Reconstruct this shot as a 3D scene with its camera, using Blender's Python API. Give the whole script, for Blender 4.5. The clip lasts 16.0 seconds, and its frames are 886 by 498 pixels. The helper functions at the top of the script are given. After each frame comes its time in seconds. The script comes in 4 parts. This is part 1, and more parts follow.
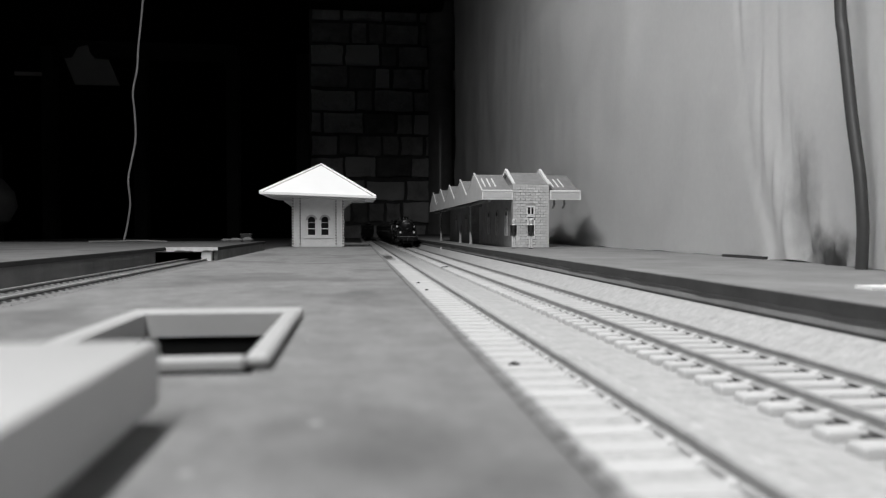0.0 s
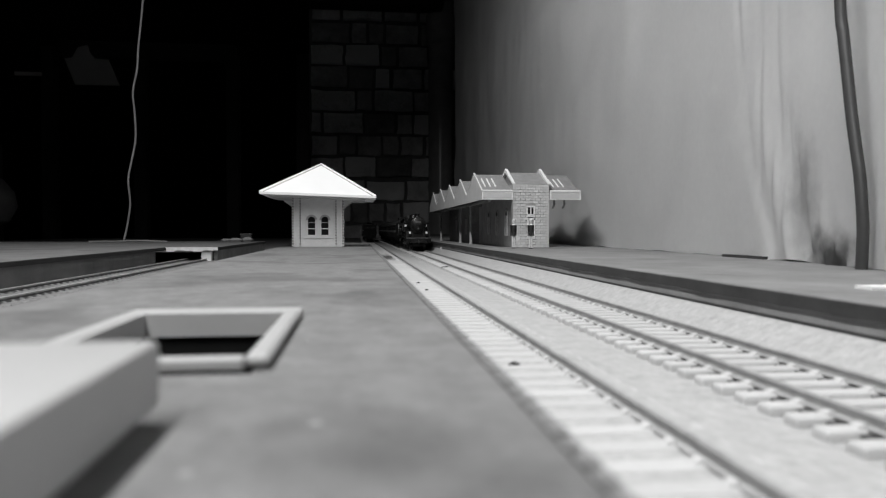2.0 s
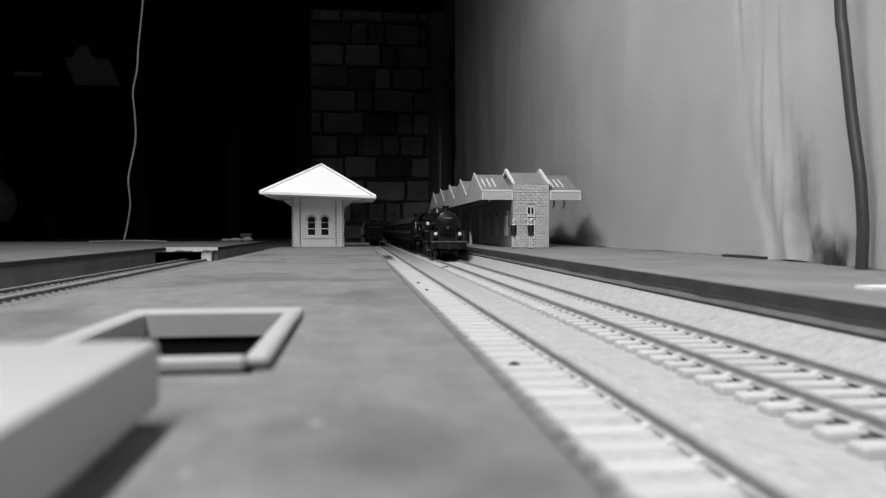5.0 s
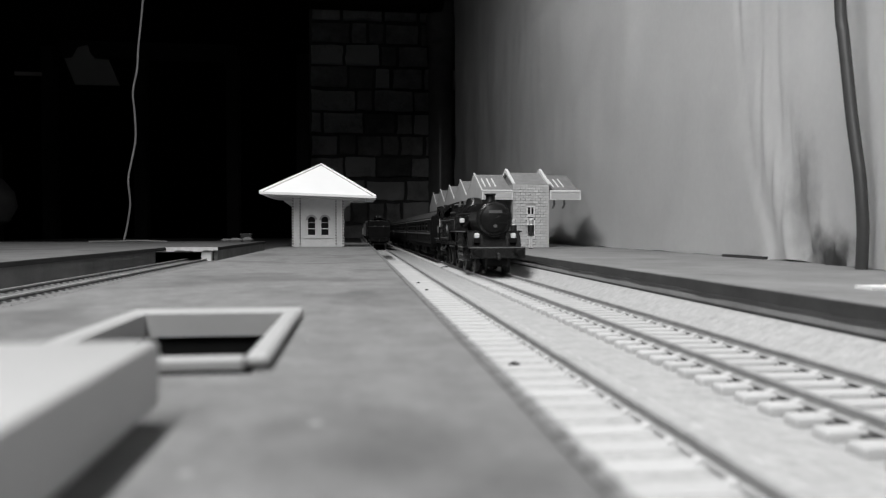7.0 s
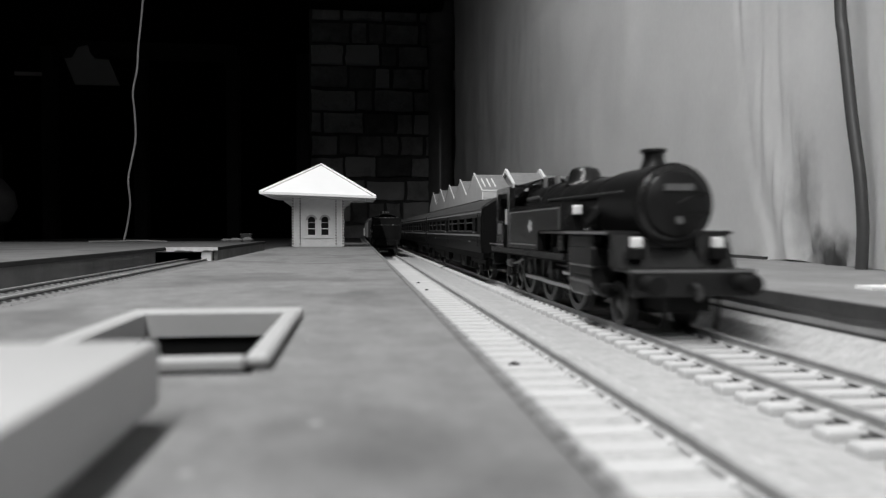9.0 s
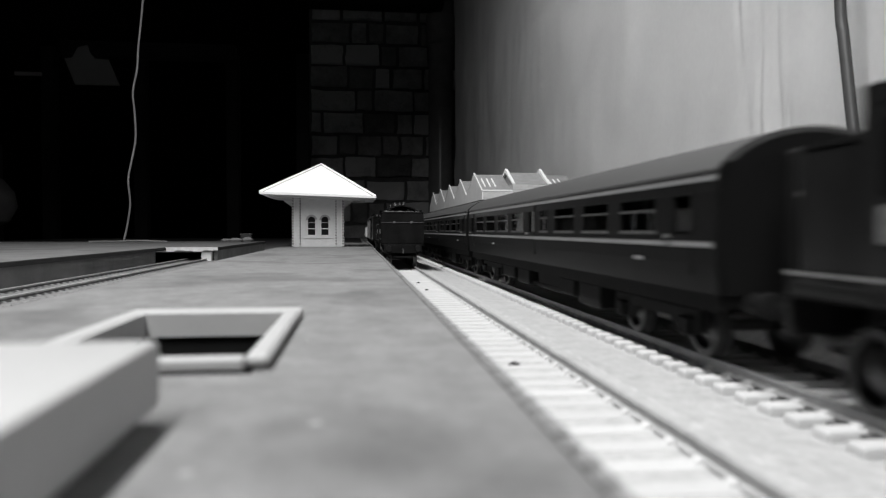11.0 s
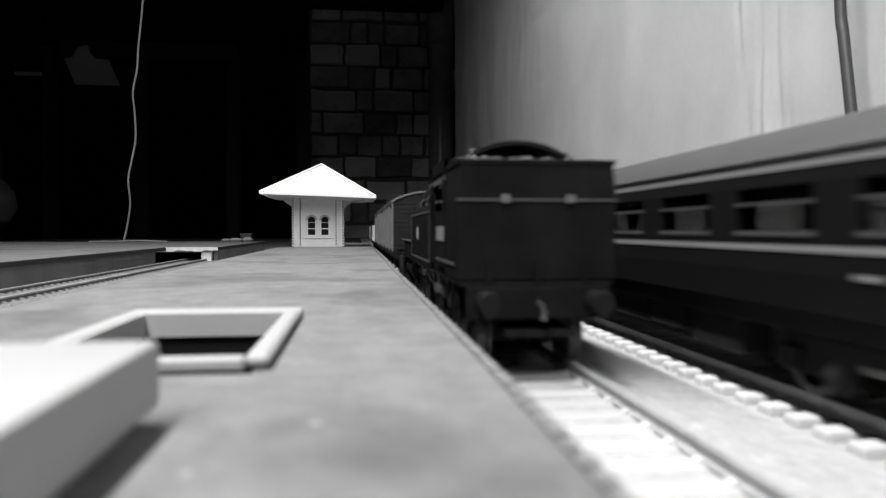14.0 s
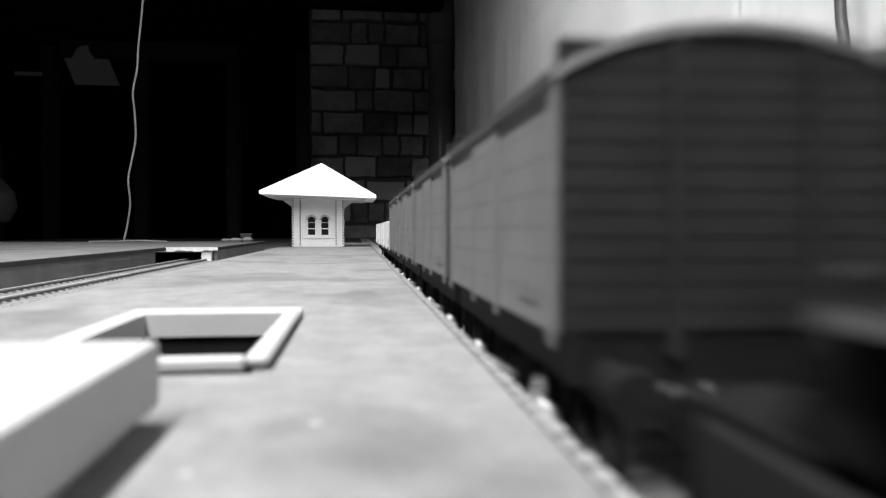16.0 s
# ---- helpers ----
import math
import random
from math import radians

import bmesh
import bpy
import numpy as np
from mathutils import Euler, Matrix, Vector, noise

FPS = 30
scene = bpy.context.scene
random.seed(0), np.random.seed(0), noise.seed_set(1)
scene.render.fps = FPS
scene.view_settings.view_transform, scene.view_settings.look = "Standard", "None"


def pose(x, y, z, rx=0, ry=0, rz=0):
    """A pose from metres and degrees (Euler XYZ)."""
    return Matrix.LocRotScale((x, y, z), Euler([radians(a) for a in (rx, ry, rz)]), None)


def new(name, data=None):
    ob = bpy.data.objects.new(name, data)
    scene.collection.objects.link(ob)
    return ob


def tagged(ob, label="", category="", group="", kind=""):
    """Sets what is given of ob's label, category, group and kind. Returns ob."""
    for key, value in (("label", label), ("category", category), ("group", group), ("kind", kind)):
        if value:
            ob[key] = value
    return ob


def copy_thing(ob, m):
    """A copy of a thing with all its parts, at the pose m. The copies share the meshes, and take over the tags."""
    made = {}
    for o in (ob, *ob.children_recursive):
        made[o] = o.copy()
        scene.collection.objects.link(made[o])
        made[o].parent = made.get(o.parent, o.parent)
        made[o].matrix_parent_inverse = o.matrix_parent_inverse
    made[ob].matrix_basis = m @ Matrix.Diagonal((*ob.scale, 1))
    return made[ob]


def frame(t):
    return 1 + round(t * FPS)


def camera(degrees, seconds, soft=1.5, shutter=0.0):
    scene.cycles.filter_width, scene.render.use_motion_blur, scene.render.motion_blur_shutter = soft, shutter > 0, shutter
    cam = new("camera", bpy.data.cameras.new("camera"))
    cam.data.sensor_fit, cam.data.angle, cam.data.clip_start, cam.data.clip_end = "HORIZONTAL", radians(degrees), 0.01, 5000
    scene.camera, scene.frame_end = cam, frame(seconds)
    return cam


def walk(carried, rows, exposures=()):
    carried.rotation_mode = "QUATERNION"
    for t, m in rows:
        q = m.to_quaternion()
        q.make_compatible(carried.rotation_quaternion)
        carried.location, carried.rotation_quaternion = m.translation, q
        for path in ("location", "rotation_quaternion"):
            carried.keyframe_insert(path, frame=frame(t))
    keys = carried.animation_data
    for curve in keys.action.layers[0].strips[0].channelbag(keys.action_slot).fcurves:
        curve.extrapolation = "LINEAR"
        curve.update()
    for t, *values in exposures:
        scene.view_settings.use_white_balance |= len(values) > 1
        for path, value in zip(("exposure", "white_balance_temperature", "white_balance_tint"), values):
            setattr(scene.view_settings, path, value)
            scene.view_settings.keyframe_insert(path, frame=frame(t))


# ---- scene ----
# All lengths below are millimetres of the real model railway unless they go through M().
M = 0.001
RAIL = 4.5            # rail top over the baseboard
PLAT = 14.4           # platform top
NEAR_X, FAR_X, LEFT_X = 31.4, 77.4, -138.0

cam = camera(63.4, 16.0, soft=1.2, shutter=1.0)
cam.data.dof.use_dof = True
cam.data.dof.focus_distance = 0.55
cam.data.dof.aperture_fstop = 30.0
EYE = pose(0, 0, 0.0291, 90 - 1.49, 0, -6.96)
walk(cam, [(0, EYE), (16.0, EYE)],
     exposures=[(0, 0.0), (9.0, 0.0), (11.3, 0.30), (12.5, 0.36), (13.5, 0.46), (14.0, 0.55), (14.5, 0.66), (15.0, 0.88), (15.5, 0.96), (16.0, 1.06)])


# ---- light: one workshop tube lamp over the layout, along the tracks, a trace of room light ----
world = bpy.data.worlds.new("dim_room")
world.use_nodes = True
world.node_tree.nodes["Background"].inputs[0].default_value = (1, 1, 1, 1)
world.node_tree.nodes["Background"].inputs[1].default_value = 0.0007
scene.world = world
tube_light = bpy.data.lights.new("workshop_tube", "AREA")
tube_light.shape, tube_light.size, tube_light.size_y, tube_light.energy = "RECTANGLE", 0.03, 1.6, 11.2
lamp = new("workshop_tube", tube_light)
lamp.matrix_world = pose(-0.16, -0.22, 0.6, 0, -17, 0)
tube_light.spread = radians(175)


# ---- materials ----
def surface(name, base, rough=0.6, spread=0.15, size=8.0, bump=0.15, metal=0.0, fine=0.6, each=0.0, stain=None, gloss=0.5):
    """Grey procedural paint: two scales of mottling (size in mm), relief, and a change from piece to piece."""
    m = bpy.data.materials.new(name)
    m.use_nodes = True
    nt = m.node_tree
    n, l = nt.nodes, nt.links
    b = n["Principled BSDF"]
    co = n.new("ShaderNodeTexCoord")
    big = n.new("ShaderNodeTexNoise")
    big.inputs["Scale"].default_value, big.inputs["Detail"].default_value = 1000.0 / size, 5
    big.inputs["Roughness"].default_value = 0.65
    small = n.new("ShaderNodeTexNoise")
    small.inputs["Scale"].default_value, small.inputs["Detail"].default_value = 1000.0 / fine, 3
    for t in (big, small):
        l.new(co.outputs["Object"], t.inputs["Vector"])
    mix = n.new("ShaderNodeMath")
    mix.operation = "MULTIPLY_ADD"
    mix.inputs[1].default_value = 0.35
    l.new(small.outputs["Fac"], mix.inputs[0])
    l.new(big.outputs["Fac"], mix.inputs[2])
    ramp = n.new("ShaderNodeMapRange")
    ramp.inputs["From Min"].default_value, ramp.inputs["From Max"].default_value = 0.38, 0.95
    ramp.inputs["To Min"].default_value, ramp.inputs["To Max"].default_value = base * (1 - spread), base * (1 + spread)
    l.new(mix.outputs[0], ramp.inputs["Value"])
    out = ramp.outputs["Result"]
    if each:
        info = n.new("ShaderNodeObjectInfo")
        vary = n.new("ShaderNodeMapRange")
        vary.inputs["To Min"].default_value, vary.inputs["To Max"].default_value = 1 - each, 1 + each
        l.new(info.outputs["Random"], vary.inputs["Value"])
        times = n.new("ShaderNodeMath")
        times.operation = "MULTIPLY"
        l.new(out, times.inputs[0])
        l.new(vary.outputs["Result"], times.inputs[1])
        out = times.outputs[0]
    if stain:
        blot = n.new("ShaderNodeTexNoise")
        blot.inputs["Scale"].default_value, blot.inputs["Detail"].default_value = 1000.0 / stain[0], 6
        blot.inputs["Distortion"].default_value = 0.6
        l.new(co.outputs["Object"], blot.inputs["Vector"])
        cut = n.new("ShaderNodeMapRange")
        cut.inputs["From Min"].default_value, cut.inputs["From Max"].default_value = stain[1], stain[1] + 0.16
        cut.inputs["To Min"].default_value, cut.inputs["To Max"].default_value = 1.0, stain[2]
        l.new(blot.outputs["Fac"], cut.inputs["Value"])
        dark = n.new("ShaderNodeMath")
        dark.operation = "MULTIPLY"
        l.new(out, dark.inputs[0])
        l.new(cut.outputs["Result"], dark.inputs[1])
        out = dark.outputs[0]
    l.new(out, b.inputs["Base Color"])
    b.inputs["Roughness"].default_value, b.inputs["Metallic"].default_value = rough, metal
    b.inputs["Specular IOR Level"].default_value = gloss
    if bump:
        bp = n.new("ShaderNodeBump")
        bp.inputs["Strength"].default_value, bp.inputs["Distance"].default_value = bump, 0.0006
        l.new(mix.outputs[0], bp.inputs["Height"])
        l.new(bp.outputs["Normal"], b.inputs["Normal"])
    return m


def pane_glass(name, tint=0.75):
    m = bpy.data.materials.new(name)
    m.use_nodes = True
    b = m.node_tree.nodes["Principled BSDF"]
    b.inputs["Base Color"].default_value = (tint, tint, tint, 1)
    b.inputs["Roughness"].default_value, b.inputs["IOR"].default_value = 0.04, 1.3
    b.inputs["Transmission Weight"].default_value = 1.0
    return m


BALLAST = surface("pale_grit_ballast", 0.41, 0.9, 0.22, 2.6, 1.0, fine=0.8, stain=(9, 0.60, 0.82))
GROUND = surface("painted_baseboard", 0.22, 0.85, 0.2, 60, 0.2)
SLEEPER = surface("pale_dusted_sleeper", 0.48, 0.8, 0.10, 5, 0.3, each=0.06)
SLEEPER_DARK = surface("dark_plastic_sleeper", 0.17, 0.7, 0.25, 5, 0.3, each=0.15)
STEEL = surface("dull_rail_steel", 0.30, 0.6, 0.3, 6, 0.1, metal=0.1)
STEEL_PALE = surface("pale_nickel_rail", 0.42, 0.45, 0.2, 6, 0.05, metal=0.2)
STEEL_TOP = surface("worn_rail_head", 0.32, 0.35, 0.2, 5, 0.05, metal=0.7)
RAIL_FOOT = surface("dusted_rail_foot", 0.33, 0.8, 0.25, 4, 0.3)
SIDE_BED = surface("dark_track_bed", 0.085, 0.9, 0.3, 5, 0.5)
CHAIR = surface("rail_chair_dirt", 0.07, 0.8, 0.2, 3, 0.2)
PLATFORM = surface("grey_platform_card", 0.165, 0.75, 0.34, 7, 0.4, fine=1.2, stain=(34, 0.50, 0.62))
PLATFORM_R = surface("grey_painted_board", 0.205, 0.8, 0.28, 24, 0.35, fine=1.2, stain=(45, 0.54, 0.75))
PLATFORM_S = surface("darker_side_board", 0.135, 0.8, 0.3, 24, 0.35, fine=1.2, stain=(45, 0.52, 0.7))
EDGE_DARK = surface("dark_board_edge", 0.035, 0.8, 0.4, 10, 0.4)
EDGING = surface("platform_edging", 0.18, 0.8, 0.2, 2.5, 0.5, fine=1.0)
RISER = surface("board_riser", 0.24, 0.8, 0.3, 20, 0.3)
# darker copy of the riser colour: shadow below the board edge is painted in
RISER_SHADE = surface("shaded_board_riser", 0.15, 0.8, 0.35, 25, 0.4)
WHITE_CARD = surface("white_card", 0.80, 0.65, 0.05, 20, 0.1)
CUT_WOOD = surface("raw_cut_board", 0.62, 0.8, 0.2, 4, 0.5)
CREAM = surface("pale_plastic_moulding", 0.39, 0.55, 0.05, 9, 0.06)
ROOF_WHITE = surface("bright_card_roof", 0.86, 0.6, 0.03, 20, 0.05)
SOFFIT = surface("soffit_card", 0.5, 0.7, 0.1, 12, 0.1)
WALL_PALE = surface("printed_stone_card", 0.66, 0.75, 0.10, 5, 0.2)
QUOIN = surface("pale_quoin", 0.62, 0.75, 0.1, 3, 0.2)
MOULDING = surface("grey_stone_moulding", 0.33, 0.75, 0.15, 3, 0.2)
JOINT = surface("grey_card_joint", 0.3, 0.8, 0.3, 5, 0.2)
QUOIN_GAP = surface("dark_quoin_joint", 0.05, 0.8, 0.2, 3, 0.2)
BRICK = surface("grey_printed_brick", 0.56, 0.8, 0.15, 4, 0.3, each=0.10)
MORTAR = surface("brick_joint", 0.45, 0.9, 0.2, 4, 0.3)
SLATE = surface("grey_slate_roof", 0.23, 0.75, 0.2, 6, 0.3, each=0.12)
FASCIA = surface("pale_fascia", 0.76, 0.6, 0.08, 8, 0.1)
GABLE = surface("pale_gable_board", 0.52, 0.7, 0.1, 10, 0.1)
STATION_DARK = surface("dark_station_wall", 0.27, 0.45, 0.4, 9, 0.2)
FRAME_WHITE = surface("white_window_paint", 0.8, 0.5, 0.04, 6, 0.05)
# near-black that stands in for the shade inside openings
BLACK_VOID = surface("shade_black_interior", 0.006, 0.9, 0.2, 6, 0.0)
DOLL_DARK = surface("dark_painted_doll", 0.012, 0.6, 0.4, 3.2, 0.2)
DOLL_LIGHT = surface("pale_painted_doll", 0.62, 0.6, 0.3, 3.0, 0.2)
SHEET = surface("hanging_backdrop_sheet", 0.84, 0.85, 0.05, 120, 0.2, fine=4.0, stain=(160, 0.60, 0.93))


def dark_patch(m, centre, scale, darkest):
    """One dark patch of the cloth, centre in mm, with a ragged edge."""
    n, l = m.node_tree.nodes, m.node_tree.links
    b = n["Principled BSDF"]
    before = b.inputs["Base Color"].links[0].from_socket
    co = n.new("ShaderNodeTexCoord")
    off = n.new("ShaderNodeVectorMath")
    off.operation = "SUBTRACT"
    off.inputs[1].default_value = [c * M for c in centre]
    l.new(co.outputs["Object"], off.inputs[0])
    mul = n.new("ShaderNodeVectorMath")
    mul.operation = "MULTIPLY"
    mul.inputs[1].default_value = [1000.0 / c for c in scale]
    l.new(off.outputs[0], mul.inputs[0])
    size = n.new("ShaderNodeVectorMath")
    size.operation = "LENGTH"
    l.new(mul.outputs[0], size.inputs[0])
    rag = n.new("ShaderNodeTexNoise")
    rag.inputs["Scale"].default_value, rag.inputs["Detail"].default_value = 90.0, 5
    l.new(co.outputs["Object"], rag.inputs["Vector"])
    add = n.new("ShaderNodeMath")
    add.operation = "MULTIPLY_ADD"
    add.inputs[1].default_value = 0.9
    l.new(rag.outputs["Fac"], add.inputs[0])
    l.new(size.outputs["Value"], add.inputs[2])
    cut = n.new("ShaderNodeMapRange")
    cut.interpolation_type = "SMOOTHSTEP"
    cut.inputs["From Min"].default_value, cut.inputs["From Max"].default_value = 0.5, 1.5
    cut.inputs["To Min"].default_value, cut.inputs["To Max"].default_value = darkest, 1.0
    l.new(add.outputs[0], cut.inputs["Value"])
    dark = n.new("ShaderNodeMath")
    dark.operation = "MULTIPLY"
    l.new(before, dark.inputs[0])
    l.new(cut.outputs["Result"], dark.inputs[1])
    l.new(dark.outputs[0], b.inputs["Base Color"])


dark_patch(SHEET, (200, 280, 16), (40, 30, 19), 0.10)
dark_patch(SHEET, (204, 306, 44), (40, 20, 36), 0.62)
CABLE = surface("black_rubber_cable", 0.045, 0.45, 0.2, 8, 0.1)
WIRE = surface("pale_flex", 0.24, 0.5, 0.1, 20, 0.05)
STONE = surface("rough_cellar_stone", 0.75, 0.9, 0.5, 70, 1.0, fine=6.0, each=0.6)
MORTAR_DARK = surface("dark_mortar", 0.22, 0.95, 0.3, 30, 0.8, fine=5)
PIPE = surface("painted_soil_pipe", 0.5, 0.25, 0.2, 60, 0.1, fine=3)
# near-black room and timber colours hold the deep shade of the unlit cellar
ROOM_DARK = surface("room_deep_shade", 0.008, 0.9, 0.3, 200, 0.3, fine=10)
TIMBER = surface("shaded_timber", 0.010, 0.8, 0.3, 60, 0.4, fine=4)
PAPER = surface("white_paper", 0.27, 0.8, 0.06, 60, 0.1, fine=4)
CLOTH = surface("pale_cloth", 0.12, 0.9, 0.2, 30, 0.6, fine=4)
ENGINE = surface("satin_black_engine", 0.010, 0.26, 0.4, 9, 0.06, gloss=0.4)
ENGINE_MATT = surface("weathered_black_engine", 0.011, 0.7, 0.4, 9, 0.1, gloss=0.0)
LINE_DULL = surface("dulled_lining", 0.075, 0.6, 0.2, 3, 0.0, gloss=0.1)
ENGINE_LINE = surface("pale_lining", 0.16, 0.45, 0.1, 3, 0.0)
SMOKEBOX = surface("matt_black_smokebox", 0.006, 0.38, 0.4, 7, 0.1, gloss=0.25)
FRAMES = surface("grimy_underframe", 0.009, 0.7, 0.4, 5, 0.2, gloss=0.12)
WHEEL_M = surface("dull_wheel_metal", 0.05, 0.45, 0.4, 4, 0.1, metal=0.4)
ROD_M = surface("bright_rod_metal", 0.5, 0.28, 0.15, 4, 0.05, metal=0.9)
LAMP_WHITE = surface("white_lamp_paint", 0.85, 0.4, 0.03, 3, 0.0)
PLATE = surface("number_plate_paint", 0.10, 0.5, 0.3, 1.0, 0.0)
COAL = surface("lump_coal", 0.09, 0.4, 0.6, 2.0, 0.8)
COACH = surface("dark_coach_paint", 0.009, 0.35, 0.15, 14, 0.03, gloss=0.04)
COACH_ROOF = surface("grey_coach_roof", 0.046, 0.5, 0.15, 14, 0.08)
COACH_LINE = surface("cream_coach_line", 0.2, 0.4, 0.1, 5, 0.0)
SILL = surface("dull_window_frame", 0.06, 0.5, 0.4, 6, 0.0)
SEAT = surface("pale_coach_interior", 0.022, 0.7, 0.2, 6, 0.1)
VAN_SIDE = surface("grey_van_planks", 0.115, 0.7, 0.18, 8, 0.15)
# van ends: shade of the gaps between vans put into the colour
VAN_END_SHADE = surface("shaded_van_end", 0.018, 0.75, 0.3, 8, 0.2, gloss=0.12)
VAN_ROOF = surface("van_roof_felt", 0.12, 0.6, 0.2, 8, 0.2)
PALE_WAGON = surface("pale_wagon_paint", 0.55, 0.6, 0.1, 8, 0.1)
DUST = surface("pale_dust", 0.26, 0.9, 0.1, 1.0, 0.0)
CREST = surface("pale_crest", 0.34, 0.5, 0.3, 1.2, 0.0)
DIRT = surface("dark_specks", 0.03, 0.8, 0.4, 2, 0.3)
GLASS = pane_glass("coach_glass", 0.28)
MAT_OF = {}


# ---- building blocks ----
def box(bm, x0, x1, y0, y1, z0, z1):
    v = [bm.verts.new((x, y, z)) for z in (z0, z1) for y in (y0, y1) for x in (x0, x1)]
    for f in ((0, 2, 3, 1), (4, 5, 7, 6), (0, 1, 5, 4), (2, 6, 7, 3), (0, 4, 6, 2), (1, 3, 7, 5)):
        bm.faces.new([v[i] for i in f])
    return v


def prism(bm, points, axis, a, b):
    """A closed outline in the plane across the axis, drawn out from a to b. Outline pairs: x: (y, z), y: (x, z), z: (x, y)."""
    def at(p, s):
        return {"x": (s, p[0], p[1]), "y": (p[0], s, p[1]), "z": (p[0], p[1], s)}[axis]
    lo = [bm.verts.new(at(p, a)) for p in points]
    hi = [bm.verts.new(at(p, b)) for p in points]
    k = len(points)
    for i in range(k):
        bm.faces.new((lo[i], lo[(i + 1) % k], hi[(i + 1) % k], hi[i]))
    bm.faces.new(lo[::-1])
    bm.faces.new(hi)


def lathe(bm, rings, axis, centre, seg=20, cap=True):
    """Rings of (position along the axis, radius) round a centre line."""
    loops = []
    for s, r in rings:
        loop = []
        for i in range(seg):
            c, d = r * math.cos(2 * math.pi * i / seg), r * math.sin(2 * math.pi * i / seg)
            loop.append(bm.verts.new({"x": (s, centre[0] + c, centre[1] + d), "y": (centre[0] + c, s, centre[1] + d),
                                      "z": (centre[0] + c, centre[1] + d, s)}[axis]))
        loops.append(loop)
    for p, q in zip(loops, loops[1:]):
        for i in range(seg):
            bm.faces.new((p[i], p[(i + 1) % seg], q[(i + 1) % seg], q[i]))
    if cap:
        bm.faces.new(loops[0][::-1])
        bm.faces.new(loops[-1])


def tube(bm, path, r, seg=8):
    """A round strand along a list of points."""
    pts = [Vector(p) for p in path]
    loops = []
    for i, p in enumerate(pts):
        way = (pts[min(i + 1, len(pts) - 1)] - pts[max(i - 1, 0)]).normalized()
        side = way.cross(Vector((0.31, 0.17, 0.93) if abs(way.z) < 0.9 else (1, 0.2, 0))).normalized()
        up = way.cross(side)
        loops.append([bm.verts.new(p + r * (math.cos(2 * math.pi * k / seg) * side + math.sin(2 * math.pi * k / seg) * up)) for k in range(seg)])
    for p, q in zip(loops, loops[1:]):
        for i in range(seg):
            bm.faces.new((p[i], p[(i + 1) % seg], q[(i + 1) % seg], q[i]))
    bm.faces.new(loops[0][::-1])
    bm.faces.new(loops[-1])


def soften(bm, width, seg=1):
    bmesh.ops.bevel(bm, geom=list(bm.edges), offset=width, segments=seg, affect="EDGES", profile=0.5)


def mesh_of(name, bm, material, smooth=False):
    bmesh.ops.recalc_face_normals(bm, faces=bm.faces)
    bmesh.ops.scale(bm, vec=(M, M, M), verts=bm.verts)
    me = bpy.data.meshes.new(name)
    bm.to_mesh(me)
    bm.free()
    me.materials.append(material)
    if smooth:
        for p in me.polygons:
            p.use_smooth = True
        me.set_sharp_from_angle(angle=radians(38))
    return me


def part(name, bm, material, parent=None, label="", at=(0, 0, 0), smooth=False):
    """One mesh object, under a thing or a part, or a thing of its own."""
    ob = new(name, bm if isinstance(bm, bpy.types.Mesh) else mesh_of(name, bm, material, smooth))
    ob.parent = parent
    ob.location = Vector(at) * M
    if label:
        tagged(ob, label)
    return ob


def thing(name, label, category, at=(0, 0, 0), turn=(0, 0, 0), group="", kind=""):
    e = new(name)
    e.empty_display_size = 0.02
    e.matrix_basis = pose(at[0] * M, at[1] * M, at[2] * M, *turn)
    return tagged(e, label, category, group, kind)


def block(*a, bevel=0.0):
    bm = bmesh.new()
    box(bm, *a)
    if bevel:
        soften(bm, bevel)
    return bm


def arch(cx, z0, w, h, n=8):
    """Outline of an opening with a round head, in (x, z)."""
    r = w / 2
    return [(cx - r, z0), (cx + r, z0)] + [(cx + r * math.cos(math.pi * i / n), z0 + h - r + r * math.sin(math.pi * i / n)) for i in range(n + 1)]


